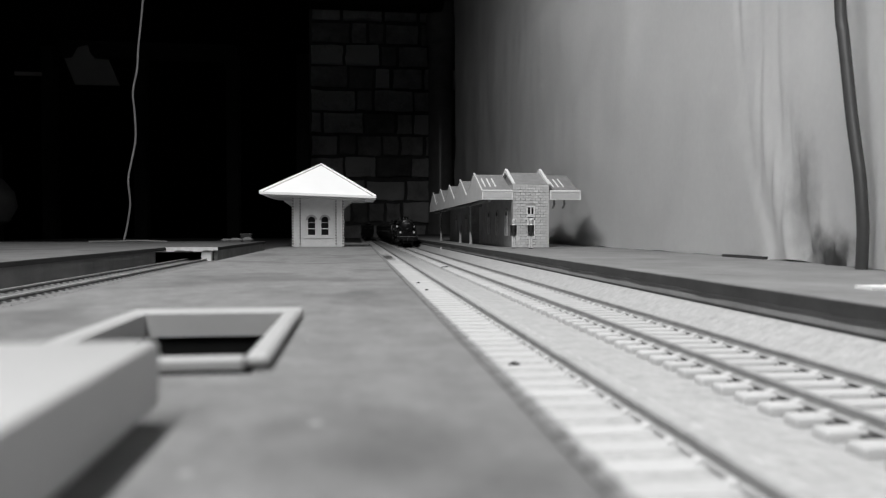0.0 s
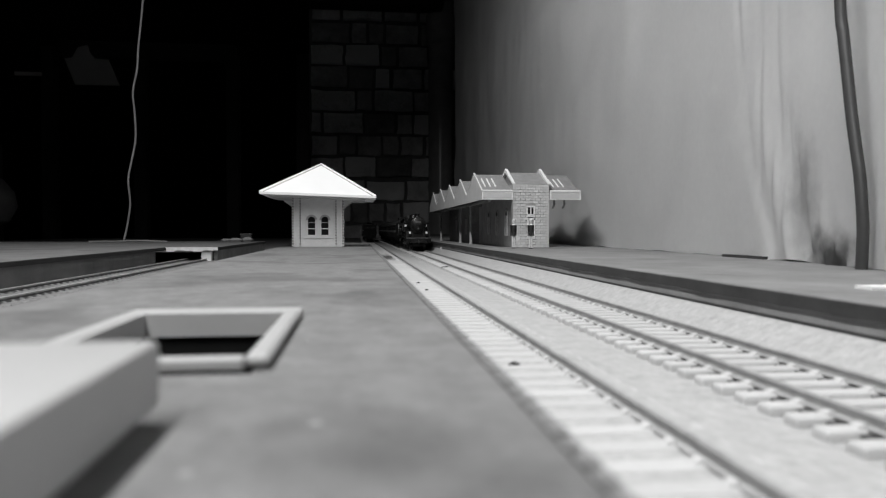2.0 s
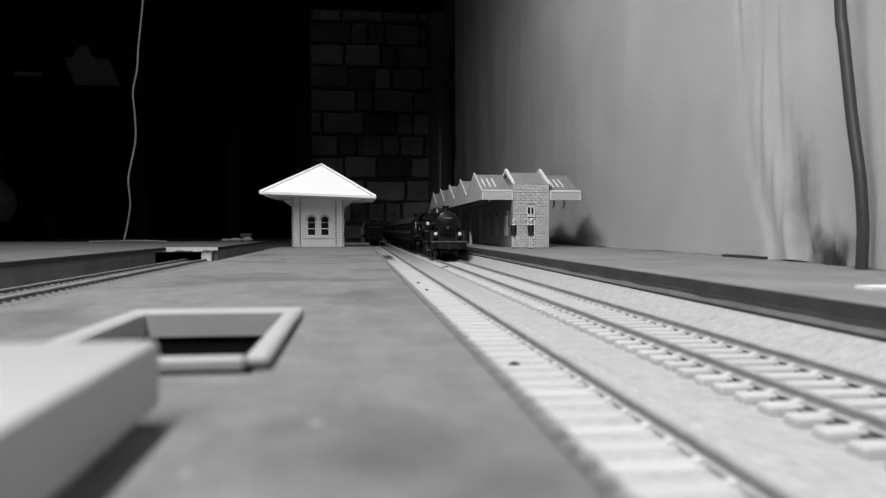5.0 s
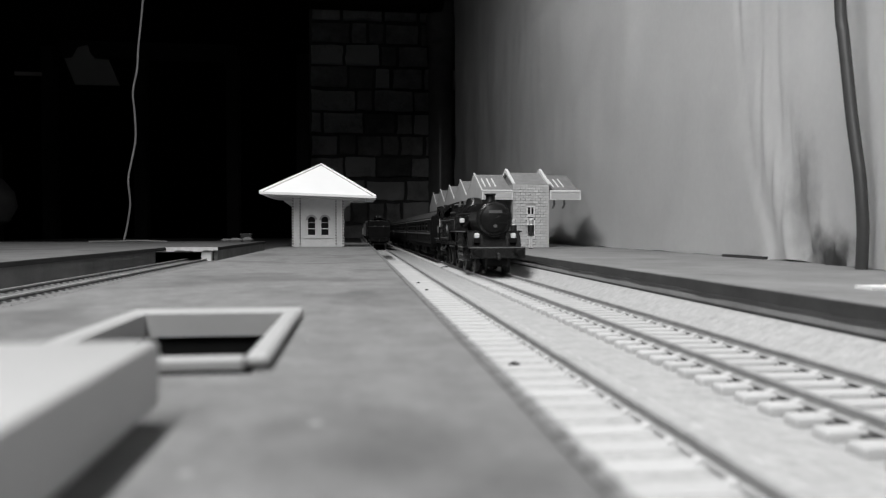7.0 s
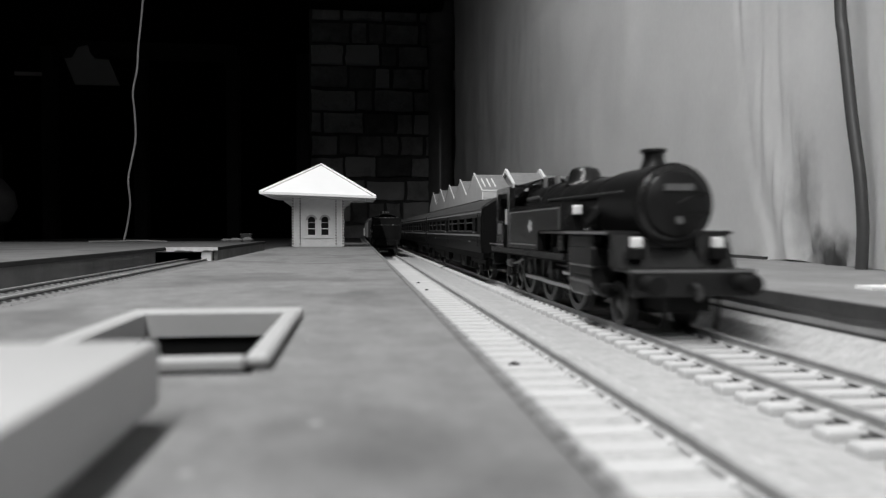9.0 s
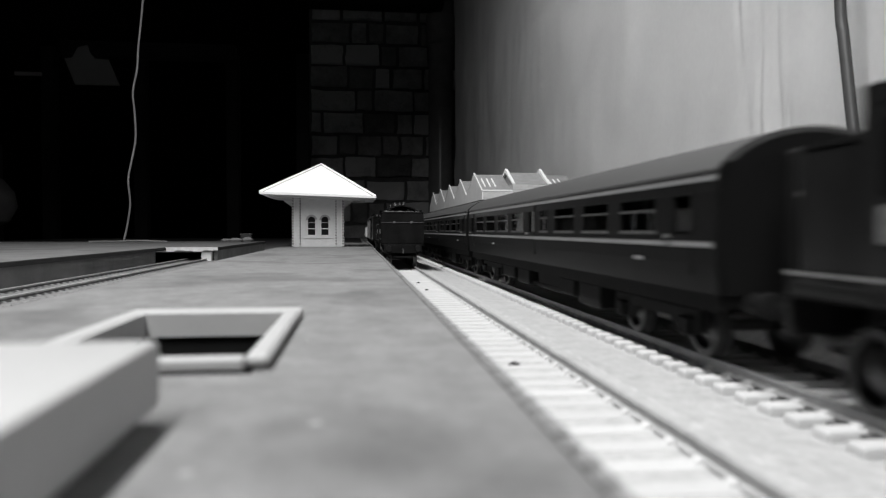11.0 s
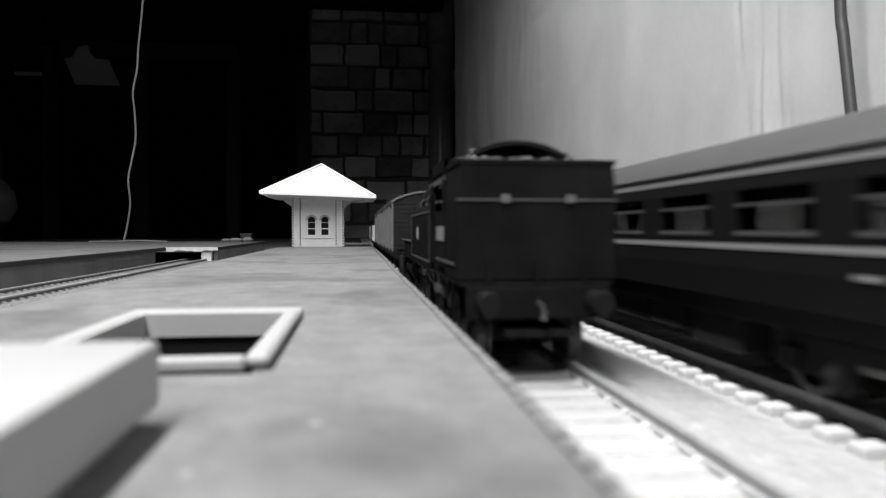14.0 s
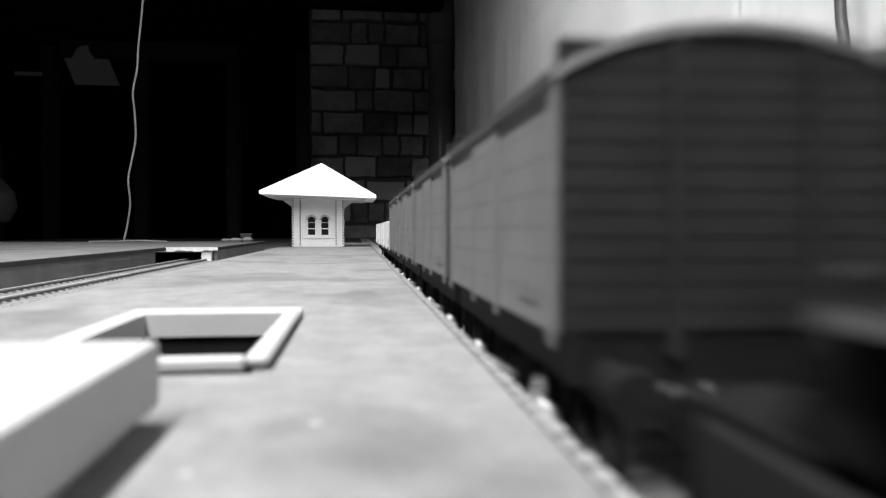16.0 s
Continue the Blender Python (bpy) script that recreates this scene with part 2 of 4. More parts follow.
# ---- the room and the layout boards ----
def room():
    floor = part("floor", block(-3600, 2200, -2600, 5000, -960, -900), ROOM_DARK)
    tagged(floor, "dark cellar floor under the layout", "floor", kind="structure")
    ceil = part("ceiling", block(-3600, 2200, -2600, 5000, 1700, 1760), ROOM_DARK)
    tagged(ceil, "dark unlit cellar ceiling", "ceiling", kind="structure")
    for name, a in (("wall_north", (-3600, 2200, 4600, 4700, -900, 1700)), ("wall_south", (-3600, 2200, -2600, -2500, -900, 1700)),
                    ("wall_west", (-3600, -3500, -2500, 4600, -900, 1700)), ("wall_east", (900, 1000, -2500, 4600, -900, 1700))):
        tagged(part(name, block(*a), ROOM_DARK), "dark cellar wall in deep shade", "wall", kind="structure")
    ground = part("ground", block(-1000, 330, -900, 2750, -12, 0), GROUND)
    tagged(ground, "flat baseboard that carries the model railway", "baseboard", kind="structure")
    bed = part("ballast_bed", block(15.5, 100, -900, 2740, 0.05, 0.9), BALLAST)
    tagged(bed, "pale gritty ballast painted over the track bed", "ballast", kind="structure")
    fill = part("ballast_infill", block(15.6, 41.4, -900, 2740, 0.5, 2.2), BALLAST)
    tagged(fill, "pale grit filling the gaps between sleepers", "ballast", kind="structure")
    bm = bmesh.new()
    prism(bm, [(41.5, 0.5), (61, 0.5), (61, 0.95), (50, 2.0), (44.5, 2.65), (41.5, 2.6)], "y", -900, 2740)
    tagged(part("ballast_ridge", bm, BALLAST), "pale ballast heaped between the two tracks", "ballast", kind="structure")
    bm = bmesh.new()
    prism(bm, [(90, 0.6), (102.7, 0.6), (102.7, 7.3), (101.5, 7.15)], "y", -900, 2700)
    tagged(part("ballast_shoulder", bm, BALLAST), "pale ballast shoulder sloping up to the platform", "ballast", kind="structure")


def platforms():
    # the platform on which the camera lies, with a hole cut for a stairwell
    p = thing("platform_near", "long grey card island platform with dark worn edges", "platform", kind="structure")
    hx0, hx1, hy0, hy1 = -34.5, -10.6, 75.0, 120.0
    for a in ((-67, hx0, -500, 860), (hx1, 13.75, -500, 860), (hx0, hx1, -500, hy0), (hx0, hx1, hy1, 860)):
        part("surface_board", block(a[0], a[1], a[2], a[3], PLAT - 3, PLAT), PLATFORM, p)
    part("riser", block(-64, -62, -500, 858, 0, PLAT - 3), RISER, p)
    part("riser", block(11.3, 13.3, -500, 858, 0, PLAT - 3), RISER, p)
    part("riser", block(-62, 11.3, 856, 858, 0, PLAT - 3), RISER, p)
    # toothed edging along the track side
    bm = bmesh.new()
    for i in range(250):
        y = 2 + i * 3.4
        box(bm, 14.0, 15.3 + 0.08 * math.sin(i * 2.3), y + 0.4, y + 3.0 + 0.25 * math.sin(i * 5.1), PLAT - 2.6, PLAT + 0.06 + 0.05 * math.sin(i * 3.7))
    tagged(part("edging_bricks", bm, EDGING, p), kind="stuff")
    part("edging_backing", block(13.77, 15.05, -500, 860, PLAT - 2.9, PLAT - 0.35), EDGE_DARK, p)
    # platform beyond the far track
    q = thing("platform_far", "grey painted platform board with a dark rough edge", "platform", kind="structure")
    part("surface_board", block(103, 330, -900, 2600, PLAT - 3.0, PLAT, bevel=0.3), PLATFORM_R, q)
    rag = random.Random(6)
    lip = [-900 + 12.5 * i for i in range(281)]
    bm = bmesh.new()
    prism(bm, [(y, PLAT - 0.25 - rag.uniform(0, 0.25)) for y in lip] + [(y, PLAT - 3.3 - rag.uniform(0, 0.6)) for y in reversed(lip)], "x", 102.2, 102.98)
    part("board_edge", bm, EDGE_DARK, q, "ragged black edge of the board")
    part("riser", block(102.85, 107, -900, 2600, 0, PLAT - 3.1), RISER, q)
    # thin dark strip painting the shadow line where riser meets ballast
    part("base_strip", block(102.3, 102.84, -900, 2600, 7.35, 8.0), EDGE_DARK, q)
    # board on the other side, with the trench track in front of it
    s = thing("platform_side", "wide grey side board with a black edge over a sunken track", "platform", kind="structure")
    part("surface_board", block(-900, -163, -500, 980, PLAT - 2.6, PLAT), PLATFORM_S, s)
    part("surface_board", block(-163, -120, 644, 980, PLAT - 2.6, PLAT), PLATFORM_S, s)
    part("board_edge", block(-163, -162, -500, 643, PLAT - 2.7, PLAT - 0.2), EDGE_DARK, s)
    part("board_edge", block(-120, -119, 646, 980, PLAT - 2.7, PLAT - 0.2), EDGE_DARK, s)
    part("riser", block(-166, -164, -500, 616, 0, PLAT - 2.6), RISER_SHADE, s)
    part("riser", block(-124, -121, 652, 980, 0, PLAT - 2.6), RISER, s)
    bm = bmesh.new()
    rnd = random.Random(4)
    xs = [-164 + 45 * i / 18 for i in range(19)]
    prism(bm, [(x, PLAT + 0.1) for x in xs] + [(x, PLAT - 2.4 - rnd.uniform(0, 1.6)) for x in reversed(xs)], "y", 642.4, 644)
    part("torn_board_end", bm, CUT_WOOD, s, "raw torn pale end of the board")
    part("prop_block", block(-133.5, -125, 646, 652, 0, PLAT - 2.8, bevel=0.3), WHITE_CARD, s, "white prop block under the board")


def tracks():
    rnd = random.Random(2)

    def sleeper_mesh(mat, name):
        bm = bmesh.new()
        box(bm, -15.5, 15.5, -1.9, 1.9, 0, 2.5)
        soften(bm, 0.55, 2)
        for x in (-8.6, 8.6):
            for d in (-1, 1):
                prism(bm, [(x + d * 0.5, 2.4), (x + d * 2.1, 2.4), (x + d * 1.5, 2.8), (x + d * 0.6, 3.1)], "y", -0.9, 0.9)
        return mesh_of(name, bm, mat)

    def rail_mesh(y0, y1, name, mat):
        bm = bmesh.new()
        out = [(-0.25, 3.6), (0.25, 3.6), (0.25, 3.75), (0.48, 3.88), (0.48, 4.4), (0.35, 4.5), (-0.35, 4.5), (-0.48, 4.4), (-0.48, 3.88), (-0.25, 3.75)]
        prism(bm, out, "y", y0, y1)
        return mesh_of(name, bm, mat)

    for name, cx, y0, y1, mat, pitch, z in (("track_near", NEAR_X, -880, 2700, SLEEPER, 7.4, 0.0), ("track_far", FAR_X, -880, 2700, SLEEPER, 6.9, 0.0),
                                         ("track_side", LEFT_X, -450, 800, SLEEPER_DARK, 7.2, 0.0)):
        pale = mat is SLEEPER
        t = thing(name, "model railway track, steel rails on pale dusted sleepers" if pale else "sunken model railway track on dark sleepers",
                  "railway track", (cx, 0, z), kind="structure")
        steel = STEEL if pale else STEEL_PALE
        rail = rail_mesh(y0, y1, name + "_rail", steel)
        for x in (-8.8, 8.8):
            part("rail", rail, steel, t, "", (x, 0, 0))
            bm = bmesh.new()
            prism(bm, [(x - 1.0, 2.45), (x + 1.0, 2.45), (x + 1.0, 2.7), (x + 0.35, 2.9), (x + 0.35, 3.59), (x - 0.35, 3.59), (x - 0.35, 2.9), (x - 1.0, 2.7)], "y", y0, y1)
            part("rail_foot", bm, RAIL_FOOT if pale else CHAIR, t)
            if name == "track_far":
                part("sleeper_web", block(x - 2.2, x + 1.6, y0, y1, 0.95, 2.0), CHAIR, t)
        sm = sleeper_mesh(mat, name + "_sleeper")
        y, rest = y0 + 3, bmesh.new()
        while y < y1:
            if 10 < y < 1250:
                ob = part("sleeper", sm, mat, t, "", (rnd.uniform(-0.15, 0.15), y, 0))
                ob.rotation_euler = (0, 0, radians(rnd.uniform(-0.7, 0.7)))
            else:
                box(rest, -15.5, 15.5, y - 2.0, y + 2.0, 0, 2.5)
            y += pitch
        tagged(part("far_sleepers", rest, mat, t), kind="stuff")
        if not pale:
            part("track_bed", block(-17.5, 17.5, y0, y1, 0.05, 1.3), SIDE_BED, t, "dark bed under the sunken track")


def stair_frame():
    f = thing("stairwell_frame", "pale raised moulding round a dark stairwell hole", "stairwell", (0, 0, PLAT))
    x0, x1, y0, y1 = -33.4, -11.6, 79.2, 118.0
    part("far_rim", block(x0 - 3, x1 + 2.7, y1, y1 + 6.5, -0.3, 1.6, bevel=0.35), CREAM, f)
    part("near_rim", block(x0 - 3, x1 - 0.1, y0 - 1.9, y0, -0.2, 1.3, bevel=0.3), CREAM, f)
    part("side_rim", block(x1, x1 + 2.6, y0 - 2.6, y1 - 0.05, 0.35, 1.75, bevel=0.45), CREAM, f)
    part("side_rim", block(x0 - 3, x0 - 0.2, y0 + 0.05, y1 - 0.05, -0.2, 1.6, bevel=0.35), CREAM, f)
    part("lining", block(x0, x1, y1 - 0.7, y1 - 0.05, -2.15, 1.5), CREAM, f)
    part("lining", block(x0 - 0.15, x0 + 0.5, y0 + 0.6, y1 - 0.75, -2.15, 1.5), CREAM, f)
    # well floor and sides coloured near-black for the darkness down the hole
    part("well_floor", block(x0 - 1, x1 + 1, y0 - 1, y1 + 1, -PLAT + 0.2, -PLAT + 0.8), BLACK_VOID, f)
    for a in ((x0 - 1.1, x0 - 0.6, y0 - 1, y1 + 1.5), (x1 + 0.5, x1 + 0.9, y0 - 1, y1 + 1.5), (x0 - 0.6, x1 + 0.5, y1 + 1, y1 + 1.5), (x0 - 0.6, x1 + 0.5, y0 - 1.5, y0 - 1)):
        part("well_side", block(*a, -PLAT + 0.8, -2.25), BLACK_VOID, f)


def near_block():
    b = thing("parapet_block", "thick pale plastic block lying on the platform, out of focus", "moulding", (0, 0, PLAT))
    bm = bmesh.new()
    prism(bm, [(-14.9, 1.2), (-14.9, 6.3), (-48, 6.3), (-48, 1.2)], "y", 22, 57.2)
    soften(bm, 0.5, 2)
    part("slab", bm, CREAM, b, smooth=True)
    for x in (-24, -44):
        part("foot", block(x, x + 5, 24, 52, 0, 1.25), CREAM, b)


# ---- waiting room with a hipped roof ----
def waiting_room():
    w = thing("waiting_room", "small pale card waiting room with a bright hipped roof", "model building", (-33.1, 651, PLAT))
    hw, d, h = 22.4, 46, 44
    for a in ((-hw, -hw + 1.2, 0, d), (hw - 1.2, hw, 0, d), (-hw + 1.2, hw - 1.2, d - 1.2, d)):
        part("wall", block(a[0], a[1], a[2], a[3], 0, h), WALL_PALE, w)
    # front wall in pieces round the two round-headed windows
    wx, ww, wz, wh = 5.9, 6.4, 10.6, 16.4
    front = bmesh.new()
    for a, b in ((-hw + 1.2, -wx - ww / 2), (-wx + ww / 2, wx - ww / 2), (wx + ww / 2, hw - 1.2)):
        box(front, a, b, 1.4, 2.4, 0, h)
    for c in (-wx, wx):
        box(front, c - ww / 2, c + ww / 2, 1.4, 2.4, 0, wz)
        top = arch(c, wz, ww, wh)[2:]
        prism(front, [(c + ww / 2, h)] + [(c - ww / 2, h)] + [p for p in reversed(top)], "y", 1.4, 2.4)
    part("front_wall", front, WALL_PALE, w)
    for c in (-wx, wx):
        win = part("window", block(c - ww / 2, c + ww / 2, 4.2, 4.6, wz, wz + wh), BLACK_VOID, w, "dark round-headed window")
        part("glazing_bar", block(c - ww / 2, c + ww / 2, 1.9, 2.3, wz + 5.2, wz + 5.9), FRAME_WHITE, win)
        part("glazing_bar", block(c - ww / 2, c + ww / 2, 1.95, 2.3, wz + 10.8, wz + 11.2), SOFFIT, win)
        ring = bmesh.new()
        inner, outer = arch(c, wz, ww, wh, 12)[2:], arch(c, wz, ww + 3.4, wh + 1.7, 12)[2:]
        for i in range(12):
            prism(ring, [inner[i], outer[i], outer[i + 1], inner[i + 1]], "y", 0.9, 1.5)
        part("arch_moulding", ring, MOULDING, win)
    part("sill", block(-wx - 6.5, wx + 6.5, 0.5, 1.6, wz - 3.1, wz - 1.9, bevel=0.2), QUOIN, w)
    part("panel_edge", block(-16.5, -15.5, 0.9, 1.4, 0, h - 2), MORTAR, w)
    part("panel_edge", block(15.5, 16.5, 0.9, 1.4, 0, h - 2), MORTAR, w)
    for sx in (-1, 1):
        a, b = sorted((sx * 16.6, sx * hw))
        part("pilaster", block(a, b, 0, 1.4, 0, h), WALL_PALE, w)
        a, b = sorted((sx * 16.9, sx * 20.2))
        part("pilaster", block(a, b, -0.7, 0, 0, h - 1), QUOIN, w)
        for i in range(17):
            z = 0.6 + i * 2.55
            a, b = sorted((sx * (hw - 1.0), sx * (hw + 0.7)))
            part("quoin", block(a, b, -0.4, 3.0, z, z + 1.45), QUOIN, w)
            a, b = sorted((sx * (hw - 1.0), sx * (hw + 0.25)))
            part("quoin_joint", block(a, b, -0.1, 2.6, z + 1.45, z + 2.55), QUOIN_GAP, w)
            a, b = sorted((sx * 15.6, sx * 17.1))
            part("quoin", block(a, b, -0.9, 0.5, z, z + 1.45), QUOIN, w)
            a, b = sorted((sx * 15.3, sx * 16.3))
            part("quoin_joint", block(a, b, -0.3, 0.6, z + 1.45, z + 2.55), QUOIN_GAP, w)
    # crooked roof: a low pyramid with thick eaves
    tilt = Matrix.Rotation(radians(1.9), 4, "Y")
    bm = bmesh.new()
    e, w0, cy = 51.0, 48.0, 24.0
    base = [bm.verts.new((x, cy + y, h + 0.2)) for x, y in ((-w0, -e), (e, -e), (e, e), (-w0, e))]
    rim = [bm.verts.new((x, cy + y, h + 2.2)) for x, y in ((-w0, -e), (e, -e), (e, e), (-w0, e))]
    tip = bm.verts.new((1.0, cy, h + 32.2))
    for i in range(4):
        bm.faces.new((base[i], base[(i + 1) % 4], rim[(i + 1) % 4], rim[i]))
        bm.faces.new((rim[i], rim[(i + 1) % 4], tip))
    bm.faces.new(base[::-1])
    bmesh.ops.transform(bm, matrix=tilt, verts=bm.verts, space=Matrix.Translation((0, 0, -h)))
    roof = part("roof", bm, ROOF_WHITE, w)
    for sx in (-1, 1):
        bm = bmesh.new()
        corner = e if sx > 0 else -w0
        tube(bm, [(corner, cy - e, h + 2.3), (1.0, cy, h + 32.4)], 0.6, 6)
        bmesh.ops.transform(bm, matrix=tilt, verts=bm.verts, space=Matrix.Translation((0, 0, -h)))
        part("hip_ridge", bm, ROOF_WHITE, roof)
        bm = bmesh.new()
        tube(bm, [(corner - sx * 3.4, cy - e + 0.2, h + 2.3), (1.0 - sx * 0.6, cy - 1.6, h + 31.3)], 0.45, 6)
        bmesh.ops.transform(bm, matrix=tilt, verts=bm.verts, space=Matrix.Translation((0, 0, -h)))
        part("hip_joint", bm, JOINT, roof)
    bm = block(-42, 42, -18, 60, h - 1.3, h + 0.15)
    bmesh.ops.transform(bm, matrix=tilt, verts=bm.verts, space=Matrix.Translation((0, 0, -h)))
    part("soffit", bm, SOFFIT, w)
    for sx in (-1, 1):
        for y in (2, 40):
            bm = bmesh.new()
            prism(bm, [(sx * hw, h - 2.2), (sx * (hw + 9), h - 2.2), (sx * hw, h - 9)], "y", y, y + 1.2)
            part("bracket", bm, SOFFIT, w)


# ---- station building on the far platform ----
def station():
    s = thing("station_building", "model station with a brick block and a zigzag canopy roof", "model building", (0, 601, PLAT))
    X0, X1, B0, B1 = 106.6, 192.6, 133.4, 165.2
    low, valley, peak, pitch, n = 40.8, 47.2, 65.2, 86.0, 5
    # brick front block; the bricks are laid as pieces below
    part("block_core", block(B0 + 0.5, B1 - 0.5, 0.6, 60, 0, 54.1), MORTAR, s)
    dx0, dx1 = 146.0, 154.0
    part("door_recess", block(dx0, dx1, 0.2, 0.59, 0.5, 27.5), BLACK_VOID, s)
    door = part("door", block(dx0 + 1.0, dx1 - 2.2, -0.1, 0.2, 10.5, 24), STATION_DARK, s, "dark narrow door with a white frame")
    for a in ((dx0, dx0 + 1.1, 9.5, 25), (dx1 - 2.2, dx1 - 1.0, 9.5, 25), (dx0, dx1 - 1.0, 23.8, 25.2), (dx0, dx1 - 1.0, 9.3, 10.3), (dx0 + 0.8, dx1 - 2.2, 16.2, 16.8)):
        part("door_frame", block(a[0], a[1], -0.5, 0.1, a[2], a[3]), FRAME_WHITE, door)
    win = part("window", block(dx0 - 0.5, dx1 - 1.8, 0.1, 0.59, 28, 35), BLACK_VOID, s, "small dark window with white bars")
    for a in ((dx0 - 0.8, dx1 - 1.5, 34.4, 35.6), (dx0 - 0.8, dx1 - 1.5, 27.2, 28.6), (dx0 - 0.8, dx0 + 0.2, 27.4, 35), (dx1 - 2.5, dx1 - 1.5, 27.4, 35), (148.7, 149.5, 28, 35)):
        part("window_bar", block(a[0], a[1], -0.5, 0.3, a[2], a[3]), FRAME_WHITE, win)
    # block roof: front slope between two copings, up to a ridge
    bm = bmesh.new()
    prism(bm, [(0, 54.2), (30, 66.2), (60, 54.2)], "x", B0 + 1.25, B1 - 1.25)
    part("block_roof", bm, SLATE, s)
    for x in (B0 - 0.2, B1 - 1.2):
        bm = bmesh.new()
        prism(bm, [(-0.8, 54.0), (-0.8, 55.2), (29.5, 69.6), (31, 69.6), (61, 55.2), (61, 54.0), (30, 66.4)], "x", x - 0.5, x + 1.9)
        part("coping", bm, FASCIA, s)
    # ridge-and-furrow canopy
    for i in range(n):
        y0 = i * pitch
        for x0, x1, side in ((X0 + 1.4, B0 - 0.6, 0), (B1 + 0.4, X1, 1)) if i == 0 else ((X0 + 1.4, X1, 0),):
            for a, b in (((y0, valley), (y0 + pitch / 2, peak)), ((y0 + pitch / 2, peak), (y0 + pitch, valley))):
                bm = bmesh.new()
                prism(bm, [a, b, (b[0], b[1] - 1.4), (a[0], a[1] - 1.4)], "x", x0, x1)
                part("roof_slope", bm, SLATE, s)
            if i == 0:
                sky = bmesh.new()
                prism(sky, [(8, valley + 8 * 0.419 + 0.15), (33, valley + 33 * 0.419 + 0.15), (33, valley + 33 * 0.419 - 0.3), (8, valley + 8 * 0.419 - 0.3)], "x", x0 + 2 + (3 if side else 0), x0 + 15 + (3 if side else 0))
                light = part("skylight", sky, SLATE, s)
                for k in range(3):
                    gx = x0 + 3 + k * 4.6 + (3 if side else 0)
                    g = bmesh.new()
                    prism(g, [(12, valley + 12 * 0.419 + 0.2), (31, valley + 31 * 0.419 + 0.2), (31, valley + 31 * 0.419 + 0.9), (12, valley + 12 * 0.419 + 0.9)], "x", gx, gx + 1.1)
                    part("glazing_bar", g, FRAME_WHITE, light)
        bm = bmesh.new()
        prism(bm, [(y0 + 0.2, low), (y0 + pitch - 0.2, low), (y0 + pitch - 0.2, valley + 1), (y0 + pitch / 2, peak + 1.2), (y0 + 0.2, valley + 1)], "x", X0, X0 + 1.3)
        gable = part("gable_board", bm, GABLE, s)
        for sgn in (-1, 1):
            bm = bmesh.new()
            tube(bm, [(X0 + 0.3, y0 + pitch / 2, peak + 1.3), (X0 + 0.3, y0 + pitch / 2 + sgn * pitch / 2, valley + 1.0)], 0.5, 5)
            part("barge_board", bm, FASCIA, gable)
    # front fascias
    for x0, x1 in ((X0, B0 - 0.5), (B1 + 0.5, X1)):
        part("fascia", block(x0, x1, -1.4, -0.2, low, valley + 1.0), FASCIA, s)
        part("fascia_rail", block(x0, x1, -2.2, -0.2, valley + 0.4, valley + 1.9, bevel=0.2), FRAME_WHITE, s)
        for a in ((x0, x0 + 0.9), (x1 - 0.9, x1)):
            part("fascia_rail", block(*a, -2.0, -1.45, low, valley + 0.35), FRAME_WHITE, s)
        part("fascia_panel", block(x0 + 0.8, x1 - 0.8, -1.7, -1.4, low + 1.0, valley - 0.6), GABLE, s)
    part("canopy_beam", block(X0 + 6, X0 + 8, 2, pitch * n - 4, low - 2, low), STATION_DARK, s)
    # the rooms under the canopy
    for y0, y1 in ((0.8, 146), (232, 405)):
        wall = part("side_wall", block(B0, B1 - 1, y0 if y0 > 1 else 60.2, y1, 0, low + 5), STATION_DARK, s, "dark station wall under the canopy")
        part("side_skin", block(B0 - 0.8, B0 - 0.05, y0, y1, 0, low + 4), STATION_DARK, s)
        for k in range(3):
            c = y0 + 20 + k * 42
            if c + 8 > y1:
                break
            bm = bmesh.new()
            prism(bm, arch(c, 11, 10, 22), "x", B0 - 1.0, B0 - 0.82)
            lit = part("window", bm, BLACK_VOID, s)
            inner, outer = arch(c, 11, 10, 22, 10)[2:], arch(c, 11, 13, 23.5, 10)[2:]
            for i in range(10):
                bm = bmesh.new()
                prism(bm, [inner[i], outer[i], outer[i + 1], inner[i + 1]], "x", B0 - 1.9, B0 - 1.0)
                part("arch_stone", bm, MOULDING, lit)
            for a in ((c - 5.6, c - 4.8), (c + 4.8, c + 5.6), (c - 0.4, c + 0.4)):
                part("window_bar", block(B0 - 1.7, B0 - 1.0, a[0], a[1], 10, 28), SOFFIT, lit)
    part("cross_wall", block(B0 + 6, B1, 200, 203, 0, low), MORTAR, s)
    for y in (150, 226, 415):
        bm = bmesh.new()
        lathe(bm, [(0, 2.2), (3, 1.5), (34, 1.3), (37, 2.2), (40, 2.2)], "z", (B0 - 12, y), 10)
        part("canopy_post", bm, STATION_DARK, s, smooth=True)
    for x in (B1 + 6, B1 + 15):
        bm = bmesh.new()
        tube(bm, [(x, 6, low), (x + 0.5, 7, low - 4), (x - 1, 8, low - 7)], 0.9, 6)
        part("bracket", bm, STATION_DARK, s)
    return s


